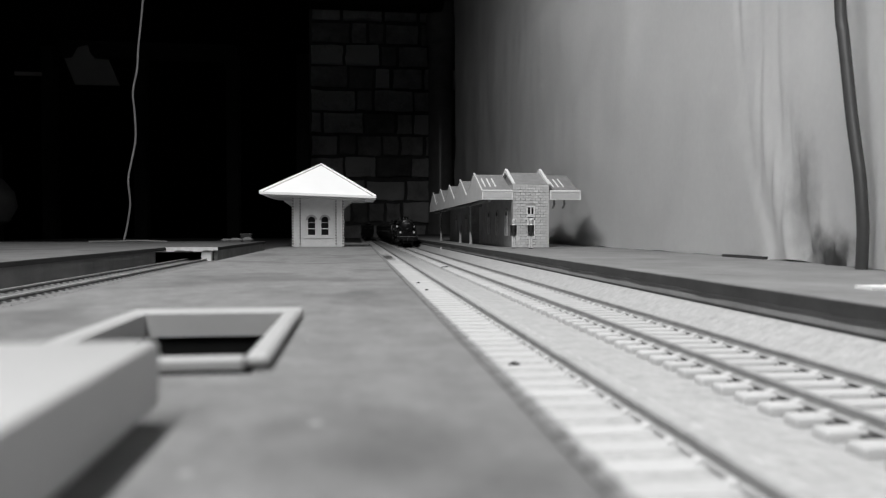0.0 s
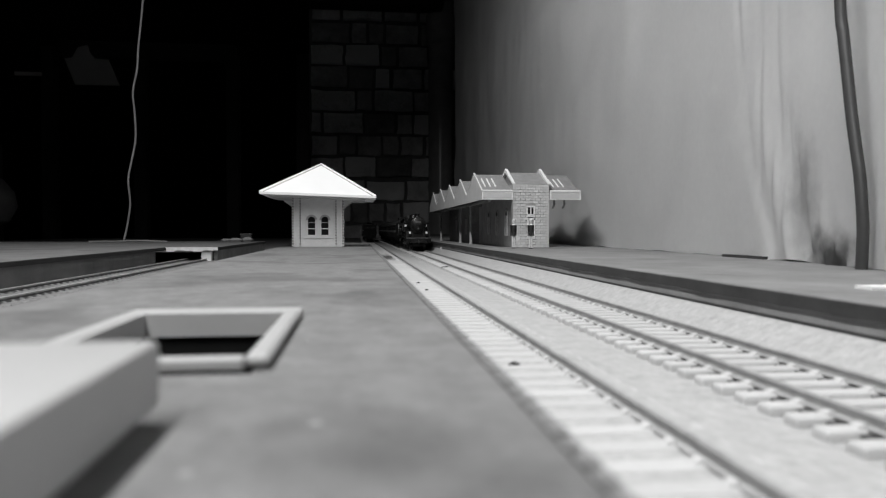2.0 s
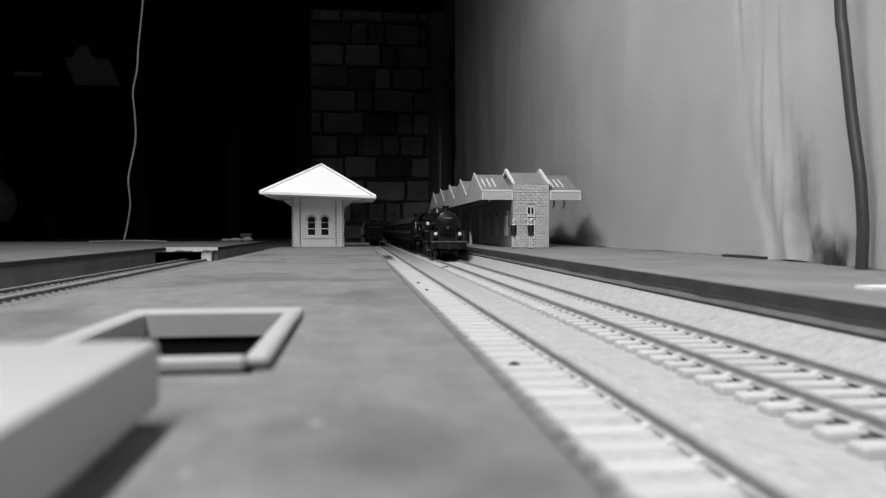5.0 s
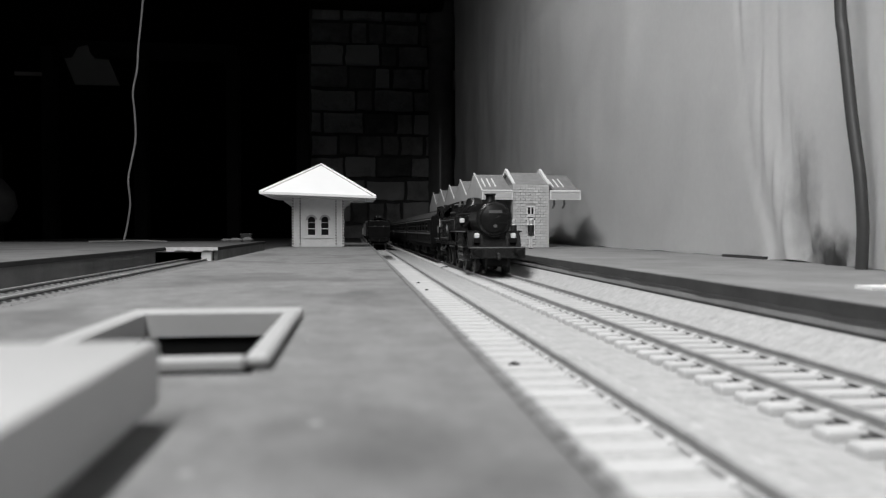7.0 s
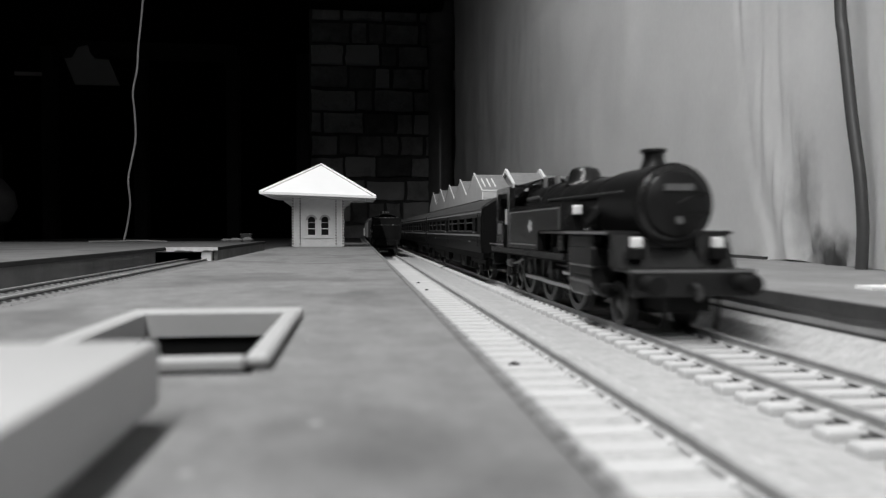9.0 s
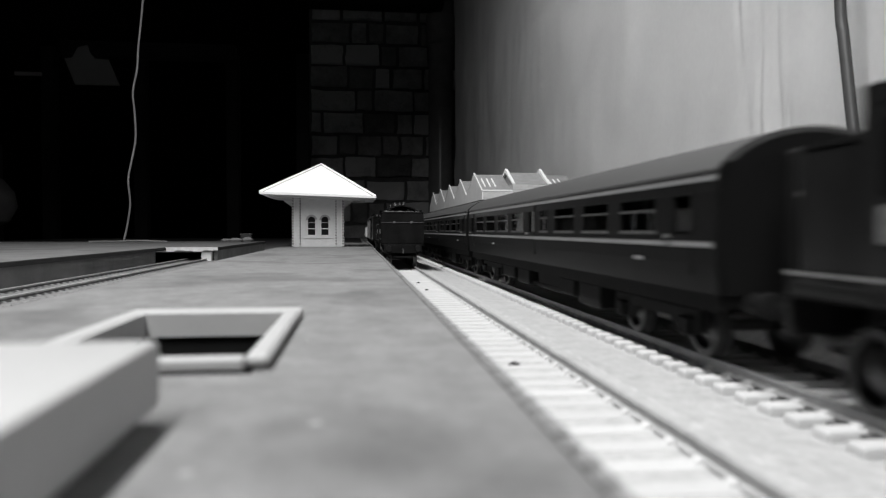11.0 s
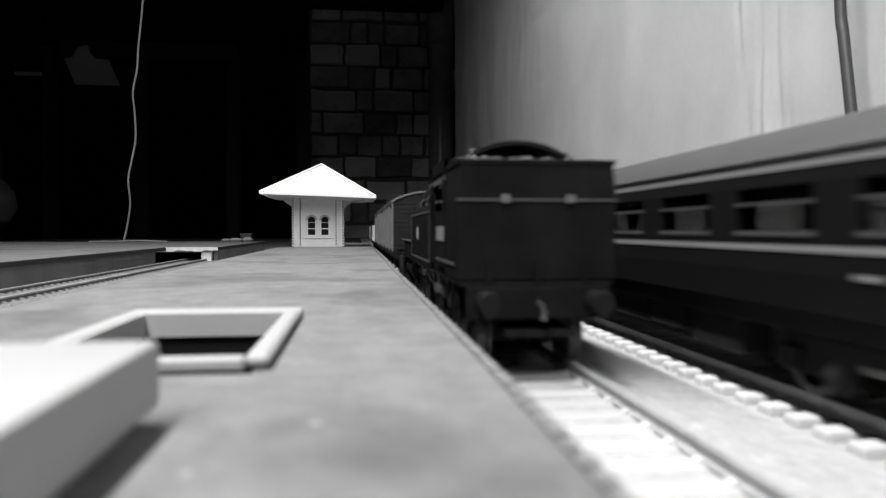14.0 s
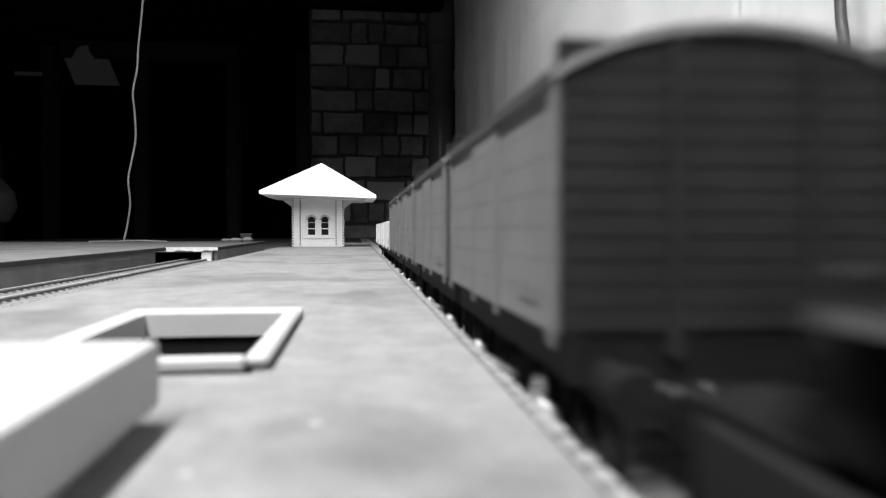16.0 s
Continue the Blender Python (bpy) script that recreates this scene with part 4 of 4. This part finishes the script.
        for yy, zz in (((122.2, 126), (17.5, 38.5 + up)), ((134, 147), (17.5, 28.5)), ((145, 148), (28.5, 38.5 + up)), ((122.2, 148), (36.2 + up, 38.5 + up))):
            part("cab_side", block(a, b, yy[0], yy[1], zz[0], zz[1]), PAINT, t)
        part("cab_handrail", block(*sorted((sx * 17, sx * 17.5)), 126.6, 127.1, 27, 33), GABLE if up else PAINT, t)
        part("cab_panel", block(*sorted((sx * 16.95, sx * 17.1)), *((137, 144.5, 23, 27.5) if up else (136, 148, 22.5, 25.4))), PLATE if up else ENGINE_LINE, t, "pale number panel on the cab side")
        part("cab_lining", block(*sorted((sx * 16.95, sx * 17.08)), 134.5, 163, 18.5, 18.9), LINING, t)
        # cylinders and steps
        bm = bmesh.new()
        lathe(bm, [(26, 4.0), (26.6, 4.7), (46, 4.7), (46.6, 4.0)], "y", (sx * 10.9, 11.4), 18)
        part("cylinder", bm, PAINT, t, smooth=True)
        part("valve_chest", block(*sorted((sx * 8, sx * 16)), 25, 47, 14.5, 20.5, bevel=0.8), PAINT, t)
        if not up:
            part("frame_skirt", block(*sorted((sx * 13.2, sx * 14)), 24, 47.5, 17, run - 1), PAINT, t)
            step = part("front_step", block(*sorted((sx * 13.2, sx * 14.0)), 4, 21, 2.0, 15.0, bevel=0.2), FRAMES, t)
            part("step_tread", block(*sorted((sx * 12, sx * 15.4)), 8, 17, 4.2, 4.9), FRAMES, step)
            part("guard_plate", block(*sorted((sx * 12.6, sx * 13.6)), 24, 49, 1.6, 8.0, bevel=0.3), FRAMES, t)
        else:
            bm = bmesh.new()
            prism(bm, [(26, run - 1), (48, run - 1), (47, 8.5), (45, 6.8), (32, 6.8), (28.5, 8.5)], "x", *sorted((sx * 12.4, sx * 15.4)))
            soften(bm, 0.5)
            part("cylinder_casing", bm, PAINT, t, "flat black cylinder casing")
        part("footstep", block(*sorted((sx * 12.4, sx * 15.6)), 127, 132, 6.5, 7.2), FRAMES, t)
        part("footstep", block(*sorted((sx * 14.9, sx * 15.6)), 126.8, 132.2, 6.5, 18), FRAMES, t)
        part("footstep", block(*sorted((sx * 13, sx * 16.2)), 14.5, 18, 10.5, 11.2), FRAMES, t)
        part("valance", block(*sorted((sx * 15.4, sx * 16.3)), 50, 163, 15.6, 17.6), PAINT, t)
        part("spring_hanger", block(*sorted((sx * 6.2, sx * 7)), 50, 124, 10, 13), FRAMES, t)
        rod = part("coupling_rod", block(*sorted((sx * 10.4, sx * 11.2)), 55, 120, -0.8, 0.8, bevel=0.2), ROD_M, t)
        RODS.append((rod, t, sx, 0.0))
        con = part("connecting_rod", block(*sorted((sx * 11.5, sx * 12.2)), 46, 88, -0.7, 0.7, bevel=0.2), ROD_M, t)
        RODS.append((con, t, sx, 0.0))
        bm = bmesh.new()
        tube(bm, [(sx * 11.8, 46, 11.4), (sx * 11.8, 64, 11.4)], 0.7, 6)
        part("piston_rod", bm, ROD_M, t)
        bm = bmesh.new()
        tube(bm, [(sx * 12.6, 50, 17), (sx * 12.8, 62, 16.2), (sx * 12.6, 74, 15.2)], 1.0, 6)
        tube(bm, [(sx * 12.8, 70, 19), (sx * 12.8, 72, 12.4)], 1.0, 6)
        part("valve_gear", bm, ROD_M, t)
    for sx in (-1, 1):
        for k in range(4):
            bm = bmesh.new()
            lathe(bm, [(sx * 9.6, 0.9), (sx * 10.9, 0.7)], "x", (104 + k * 4.4, 36.6), 7)
            part("washout_plug", bm, WHEEL_M, t)
        for y in (47, 72.5, 103):
            bm = bmesh.new()
            tube(bm, [(sx * 7.6, y, 14), (sx * 7.8, y + 1.5, 8), (sx * 7.8, y + 3, 2.2)], 0.45, 5)
            part("sand_pipe", bm, WHEEL_M, t)
        for y in (69, 100, 129):
            part("brake_hanger", block(*sorted((sx * 8.2, sx * 9.2)), y, y + 1.4, 4, 14), FRAMES, t)
        bm = bmesh.new()
        lathe(bm, [(125, 1.5), (129, 1.9), (133, 1.2)], "y", (sx * 14.6, 11.6), 10)
        part("injector", bm, WHEEL_M, t, smooth=True)
        bm = bmesh.new()
        tube(bm, smooth_path([(sx * 14.6, 125, 11.6), (sx * 15.2, 114, 12.4), (sx * 15.4, 104, 14.4)]), 0.5, 6)
        part("feed_pipe", bm, WHEEL_M, t, smooth=True)
        part("sandbox", block(*sorted((sx * 12.2, sx * 15.4)), 54, 60, 18, run - 1, bevel=0.5), PAINT, t)
        part("slide_bar", block(*sorted((sx * 11.2, sx * 12.6)), 47, 70, 13.2, 13.9), WHEEL_M, t)
        part("expansion_link", block(*sorted((sx * 12.4, sx * 13.4)), 72, 74.5, 13, 21, bevel=0.4), WHEEL_M, t)
        part("slide_bracket", block(*sorted((sx * 7, sx * 14)), 70.2, 71.6, 12, run - 1), FRAMES, t)
    bm = bmesh.new()
    tube(bm, [(-0.4, 7.7, 31), (2.8, 7.2, 32.6)], 0.35, 5)
    part("door_dart", bm, SMOKEBOX, t)
    bm = bmesh.new()
    lathe(bm, [(41.2, 0.9), (44.2, 0.7), (45, 0.9), (45.4, 0.3)], "z", (-4.5, 114), 8)
    part("whistle", bm, ROD_M, t, smooth=True)
    # cab front, back, roof
    for x0, x1, z0, z1 in ((-16, 16, 31.5, 34.2), (-16, -14.8, 34.2, 38 + up), (14.8, 16, 34.2, 38 + up), (-9.4, 9.4, 34.2, 38 + up), (-14.8, 14.8, 38 + up, 39.2 + up)):
        part("cab_front", block(x0, x1, 121.6, 122.4, z0, z1), PAINT, t)
    part("cab_back", block(-15.5, 15.5, 147.2, 148, 15.6, 38.2 + up), PAINT, t)
    part("cab_floor", block(-15.8, 15.8, 50, 165, 15.0, 15.7), FRAMES, t)
    arc = [(17.4 * math.sin(a), 26.2 + up + 15.8 * math.cos(a)) for a in np.linspace(-0.98, 0.98, 15)]
    bm = bmesh.new()
    prism(bm, arc + [(x * 0.97, z - 0.8) for x, z in reversed(arc)], "y", 119, 150)
    part("cab_roof", bm, ENGINE if up else SMOKEBOX, t, smooth=True)
    # bunker, narrower than the cab
    bm = bmesh.new()
    prism(bm, [(-bunk_half, 15.72), (bunk_half, 15.72), (bunk_half, 30.0), (bunk_half - 0.5, 36.4), (-bunk_half + 0.5, 36.4), (-bunk_half, 30.0)], "y", 148.1, 164.5)
    soften(bm, 0.35)
    bunk = part("bunker", bm, PAINT, t)
    # ledge in the lining colour: the highlight on its edge is painted
    part("bunker_ledge", block(-bunk_half - 0.1, bunk_half + 0.1, 164.4, 164.9, 29.7, 30.1), LINING, bunk)
    rim = bunk_half - 0.2
    for a in ((-rim, rim, 164.0, 164.7), (-rim, 0.7 - rim, 148.1, 163.95), (rim - 0.7, rim, 148.1, 163.95)):
        part("bunker_rim", block(*a, 36.1, 36.9), PAINT, bunk)
    for x in (-6.8, 6.8):
        part("lamp_iron", block(x - 0.9, x + 0.9, 164.9, 165.6, 29.4, 30.8), PLATE, bunk)
    for x in (-10, 0, 10):
        part("lamp_iron", block(x - 0.6, x + 0.6, 164.5, 165.2, 15.6, 19.4), PAINT, bunk)
    rnd = random.Random(3)
    bm = bmesh.new()
    for i in range(130):
        c = Vector((rnd.uniform(2.3 - bunk_half, bunk_half - 2.3), rnd.uniform(149.5, 163.5), 35.9 + rnd.uniform(0, 1.1)))
        geo = bmesh.ops.create_icosphere(bm, subdivisions=1, radius=rnd.uniform(0.6, 1.15))
        for v in geo["verts"]:
            v.co = v.co * rnd.uniform(0.75, 1.15) + c
    tagged(part("coal", bm, COAL, bunk, "heap of broken coal"), kind="stuff")
    part("rear_beam", block(-15, 15, 164.6, 166, 9.3, 14.9, bevel=0.2), PAINT, t)
    buffers(t, 166, 1, mat=FRAMES)
    bm = bmesh.new()
    tube(bm, [(0, 166, 12), (0, 168.6, 11.6), (0, 169, 9.4)], 0.7, 6)
    part("coupling_hook", bm, WHEEL_M, t)
    part("tow_bar", block(-7, 7, 160, 167, 6.4, 7.4), FRAMES, t)
    part("pony_frame", block(-5, 5, 14, 34, 4, 8), FRAMES, t)
    part("bogie_frame", block(-8.8, 8.8, 129, 160, 5, 9), FRAMES, t)
    for y in (57, 88, 118):
        wheelset(t, y, 10.6, 15)
    for y in (22, 134, 154):
        wheelset(t, y, 5.9, 0)
    return t


def narrow(t, k):
    """Draw the bodywork of an engine in across its width; the wheelsets keep the gauge."""
    for ob in t.children:
        if ob.name.startswith(("wheelset", "cab_roof", "front_step")):
            continue
        for q in [ob] + list(ob.children):
            for v in q.data.vertices:
                v.co.x *= k


def coach(name, label, kind):
    """Front end at y = 0, length 260; z = 0 at the rail top."""
    t = thing(name, label, "railway coach", group="coaches of the train")
    L, hw, floor, sill, head, eave = 260.0, 18.4, 13.8, 24.0, 30.9, 35.0
    part("chassis", block(-16, 16, 2, L - 2, 11.4, 13.7), FRAMES, t)
    rnd = random.Random(kind)
    wins, y = [], 9.0
    pattern = ("d", "w", "w", "w", "n", "d", "w", "w", "w", "w", "d") if kind == 1 else ("d", "n", "w", "w", "w", "d", "w", "w", "w", "n", "d")
    for c in pattern:
        w = {"d": 7.5, "w": 19.0, "n": 9.0}[c]
        wins.append((c, y, y + w))
        y += w + (L - 18 - sum({"d": 7.5, "w": 19.0, "n": 9.0}[q] for q in pattern)) / (len(pattern) - 1)
    for sx in (-1, 1):
        a, b = sorted((sx * (hw - 1.1), sx * hw))
        lower = bmesh.new()
        prism(lower, [(sx * (hw - 1.6), floor), (sx * (hw - 0.6), floor), (sx * hw, floor + 5), (sx * hw, sill), (sx * (hw - 1.1), sill)], "y", 0, L)
        side = part("side_panel", lower, COACH, t, "glossy dark coach side with pale lines")
        upper = bmesh.new()
        prism(upper, [(sx * (hw - 1.1), head), (sx * hw, head), (sx * (hw - 0.7), eave), (sx * (hw - 1.8), eave)], "y", 0, L)
        part("top_panel", upper, COACH, t)
        edge = 0.0
        for c, w0, w1 in wins + [("end", L, L)]:
            part("window_pillar", block(a, b, edge, w0, sill, head), COACH, t)
            edge = w1
            if c == "end":
                break
            pane = part("window_pane", block(*sorted((sx * (hw - 0.75), sx * (hw - 0.5))), w0, w1, sill, head), GLASS, t)
            pane.visible_shadow = False
            if c == "d":
                part("door_window_bar", block(*sorted((sx * (hw - 0.2), sx * (hw + 0.15))), w0 - 0.8, w0 - 0.4, floor + 3, head + 2), FRAMES, pane)
                part("door_handle", block(*sorted((sx * hw, sx * (hw + 0.7))), w1 + 0.6, w1 + 2.6, 23.2, 23.9), ROD_M, pane)
            else:
                part("window_frame", block(*sorted((sx * (hw - 0.5), sx * (hw + 0.2))), w0 - 0.3, w1 + 0.3, sill - 0.2, sill + 0.5), SILL, pane)
                part("window_frame", block(*sorted((sx * (hw - 0.5), sx * (hw + 0.12))), w0 - 0.3, w1 + 0.3, head - 2.6, head - 2.2), SILL, pane)
        q, w = sorted((sx * (hw + 0.02), sx * (hw + 0.16)))
        part("waist_line", block(q, w, 1, L - 1, 21.7, 22.6), COACH_LINE, side)
        part("eave_line", block(*sorted((sx * (hw - 0.95), sx * (hw - 0.22))), 0.5, L - 0.5, 33.0, 33.9), COACH_LINE, side)
        for y0 in (30, 190):
            part("number_bar", block(q, w, y0, y0 + 5, 18.6, 19.3), COACH_LINE, side)
        part("solebar", block(*sorted((sx * 15.6, sx * 16.6)), 2, L - 2, 10.6, 13.6), FRAMES, t)
        for y0, y1, z in ((66, 84, 4.2), (88, 103, 5.4), (142, 160, 4.8), (166, 188, 5.6)):
            part("equipment_box", block(*sorted((sx * 9, sx * 15)), y0, y1, z, 10.5, bevel=0.5), FRAMES, t)
    for y0, y1 in ((0, 1.2), (L - 1.2, L)):
        part("end_panel", block(-hw + 1.2, hw - 1.2, y0, y1, floor, eave + 1), COACH, t)
    for y0, y1 in ((-5.2, -0.05), (L + 0.05, L + 5.2)):
        part("gangway", block(-6.6, 6.6, y0, y1, floor, 38, bevel=0.6), FRAMES, t)
    arc = [(hw * math.sin(a) / math.sin(1.05), 34.9 + 7.3 * (math.cos(a) - math.cos(1.05)) / (1 - math.cos(1.05))) for a in np.linspace(-1.05, 1.05, 17)]
    bm = bmesh.new()
    prism(bm, arc + [(x * 0.95, z - 1.0) for x, z in reversed(arc)], "y", 0.1, L - 0.1)
    roof = part("roof", bm, COACH_ROOF, t, "smooth grey coach roof", smooth=True)
    for y0 in (0.1, L - 1.3):
        bm = bmesh.new()
        prism(bm, [(x * 0.94, z - 0.9) for x, z in arc], "y", y0, y0 + 1.1)
        part("roof_end", bm, COACH, roof)
    part("floor_board", block(-16.5, 16.5, 1.4, L - 1.4, floor, floor + 0.8), FRAMES, t)
    for k in range(9):
        part("seat", block(-15.5, 15.5, 24 + k * 25, 27.5 + k * 25, floor + 0.8, 23.2, bevel=0.5), SEAT, t)
    part("battery_box", block(-13, 13, 108, 136, 4.5, 11.3, bevel=0.6), FRAMES, t)
    part("truss", block(-13.4, -12.6, 70, 190, 5.5, 6.3), FRAMES, t)
    part("truss", block(12.6, 13.4, 70, 190, 5.5, 6.3), FRAMES, t)
    for c in (38, L - 38):
        for sx in (-1, 1):
            bm = bmesh.new()
            prism(bm, [(c - 22, 5.0), (c - 13, 4.0), (c - 9, 7.2), (c + 9, 7.2), (c + 13, 4.0), (c + 22, 5.0), (c + 22, 9.5), (c - 22, 9.5)], "x", *sorted((sx * 11.2, sx * 13)))
            part("bogie_side", bm, FRAMES, t)
            for y in (c - 17, c + 17):
                part("axle_box", block(*sorted((sx * 12.6, sx * 14)), y - 2, y + 2, 4.2, 7.8, bevel=0.3), FRAMES, t)
        part("bogie_bolster", block(-11, 11, c - 5, c + 5, 7.3, 11.3), FRAMES, t)
        for y in (c - 17, c + 17):
            wheelset(t, y, 6.0, 0)
    buffers(t, 1, -1)
    buffers(t, L - 1, 1)
    return t


def van(name, label, side_mat, roofed=True):
    """Front end at y = 0, length 61; z = 0 at the rail top."""
    t = thing(name, label, "railway van" if roofed else "railway wagon", group="wagons of the goods train")
    L, hw, z0, z1 = 61.0, 15.8, 16.4, 37.2 if roofed else 29.0
    part("chassis", block(-13, 13, 0.5, L - 0.5, 12.0, 16.2), FRAMES, t)
    for sx in (-1, 1):
        k = 0
        z = z0
        while z < z1 - 0.1:
            top = min(z + 2.85, z1)
            for y0, y1 in ((0, 22.9), (23.0, 38.0), (38.1, L)):
                part("plank", block(*sorted((sx * (hw - 0.3), sx * (hw + (0.25 if 22 < y0 < 30 else 0.0)))), y0, y1, z + 0.03, top - 0.03), side_mat, t)
            z = top
        for y in (0, 22.4, 38.0, L - 1.0):
            part("side_post", block(*sorted((sx * hw, sx * (hw + 0.35))), y, y + 0.8, z0 - 1, z1), side_mat, t)
        part("solebar", block(*sorted((sx * 13.1, sx * 14.2)), 0, L, 12.2, 16.2), FRAMES, t)
        for y in (12, L - 12):
            bm = bmesh.new()
            prism(bm, [(y - 4, 12), (y - 1.6, 4), (y + 1.6, 4), (y + 4, 12)], "x", *sorted((sx * 11.4, sx * 12.4)))
            part("axle_guard", bm, FRAMES, t)
            # pale box colour imitates the lit spots along the underframe
            part("axle_box", block(*sorted((sx * 12.4, sx * 13.8)), y - 1.7, y + 1.7, 4.6, 8.2, bevel=0.3), SOFFIT, t)
        bm = bmesh.new()
        tube(bm, [(sx * 13.6, 24, 8.4), (sx * 13.8, 40, 7.6), (sx * 14.2, 52, 5.0)], 0.5, 6)
        part("brake_lever", bm, ROD_M, t)
        part("label_bar", block(*sorted((sx * (hw + 0.02), sx * (hw + 0.14))), 5, 12, 18.4, 20.0), PLATE, t)
    end_top = z1 + (2.6 if roofed else 0)
    # roofed vans get darker end planks in place of shade
    for y0, y1 in ((0.1, 1.2), (L - 1.2, L - 0.1)):
        z = z0
        while z < end_top - 0.2:
            top = min(z + 1.9, end_top)
            part("end_plank", block(-hw + 0.32, hw - 0.32, y0, y1, z + 0.1, top - 0.05), VAN_END_SHADE if roofed else side_mat, t)
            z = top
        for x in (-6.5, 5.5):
            part("end_post", block(x, x + 1.1, y0 - 0.6 if y0 < 5 else y1, y0 if y0 < 5 else y1 + 0.6, z0 - 2, end_top), VAN_END_SHADE if roofed else side_mat, t)
    if roofed:
        arc = [(16.6 * math.sin(a) / math.sin(0.9), 37.0 + 4.4 * (math.cos(a) - math.cos(0.9)) / (1 - math.cos(0.9))) for a in np.linspace(-0.9, 0.9, 13)]
        bm = bmesh.new()
        prism(bm, arc + [(x * 0.97, z - 0.8) for x, z in reversed(arc)], "y", -0.4, L + 0.4)
        part("roof", bm, VAN_ROOF, t, smooth=True)
    else:
        part("floor_board", block(-14.5, 14.5, 1.3, L - 1.3, 16.3, 17), FRAMES, t)
    buffers(t, 0.5, -1)
    buffers(t, L - 0.5, 1)
    for y in (12, L - 12):
        wheelset(t, y, 6.2, 0)
    return t


# ---- how the trains run ----
PASSENGER = ((0, 1069), (1, 976), (2, 879), (3, 783), (4, 688), (5, 592), (6, 492), (6.5, 440), (7, 385), (7.5, 328.5), (8, 271), (8.5, 213.5), (9, 156.5), (10, 44), (13, -292), (16, -629))


GOODS = ((0, 1790), (13, 240), (13.6, 168), (14.0, 121.5), (14.3, 86.5), (14.5, 62.5), (15.0, 0.0), (15.2, -26.5), (15.5, -66.0), (15.75, -97.0), (16, -126))


def passenger_y(t):
    return float(np.interp(t, [p[0] for p in PASSENGER], [p[1] for p in PASSENGER]))


def goods_y(t):
    """Bunker end of the second engine."""
    return float(np.interp(t, [p[0] for p in GOODS], [p[1] for p in GOODS]))


TRAIN = {}


def rolling_stock():
    a = tank_engine("tank_engine", "black tank engine hauling coaches, chimney first")
    TRAIN[a] = (passenger_y, 0.0, 0)
    for i in range(3):
        c = coach("passenger_coach", "dark lined passenger coach with a grey roof", i % 2 + 1)
        TRAIN[c] = (passenger_y, 180.0 + i * 268.0, 0)
    b = tank_engine("tank_engine", "black tank engine running bunker first with vans", 66.0, 21.8, 0.0, ENGINE_MATT, LINE_DULL, 30.8, 15.75, 23.9, 1.9, 16.8)
    narrow(b, 0.845)
    TRAIN[b] = (goods_y, 165.0, 180)
    y = 181.0
    for i in range(4):
        v = van("goods_van", "grey planked goods van with ends coloured dark as shade", VAN_SIDE)
        TRAIN[v] = (goods_y, y, 0)
        y += 69.5
    for i in range(3):
        v = van("open_wagon", "pale open plank-sided goods wagon", PALE_WAGON, False)
        TRAIN[v] = (goods_y, y, 0)
        y += 69.5


def motions():
    step = [i * 0.25 for i in range(65)]
    for t, (path, offset, turn) in TRAIN.items():
        x = FAR_X if path is passenger_y else NEAR_X
        walk(t, [(s, pose(x * M, (path(s) + offset) * M, RAIL * M, 0, 0, turn)) for s in step])
    for ax, y, r, t in SPIN:
        path, offset, turn = TRAIN[t]
        sign = 1 if turn == 0 else -1
        k = 8 if r > 8 else 15
        walk(ax, [(i / k, pose(0, y * M, r * M, sign * math.degrees((path(0) - path(i / k)) / r) % 360, 0, 0)) for i in range(16 * k + 1)])
    for rod, t, sx, dz in RODS:
        path, offset, turn = TRAIN[t]
        sign = 1 if turn == 0 else -1
        rows = []
        for i in range(16 * 12 + 1):
            s = i / 12
            a = sign * (path(0) - path(s)) / 10.6 + (math.pi / 2 if sx > 0 else 0)
            rows.append((s, pose(0, 3.6 * math.cos(a) * M, (10.6 + 3.6 * math.sin(a)) * M)))
        walk(rod, rows)


room()
platforms()
stair_frame()
near_block()
waiting_room()
building = station()
dolls()
sheet()
cables()
far_end()
clutter()
rolling_stock()
tracks()
station_bricks(building)
motions()
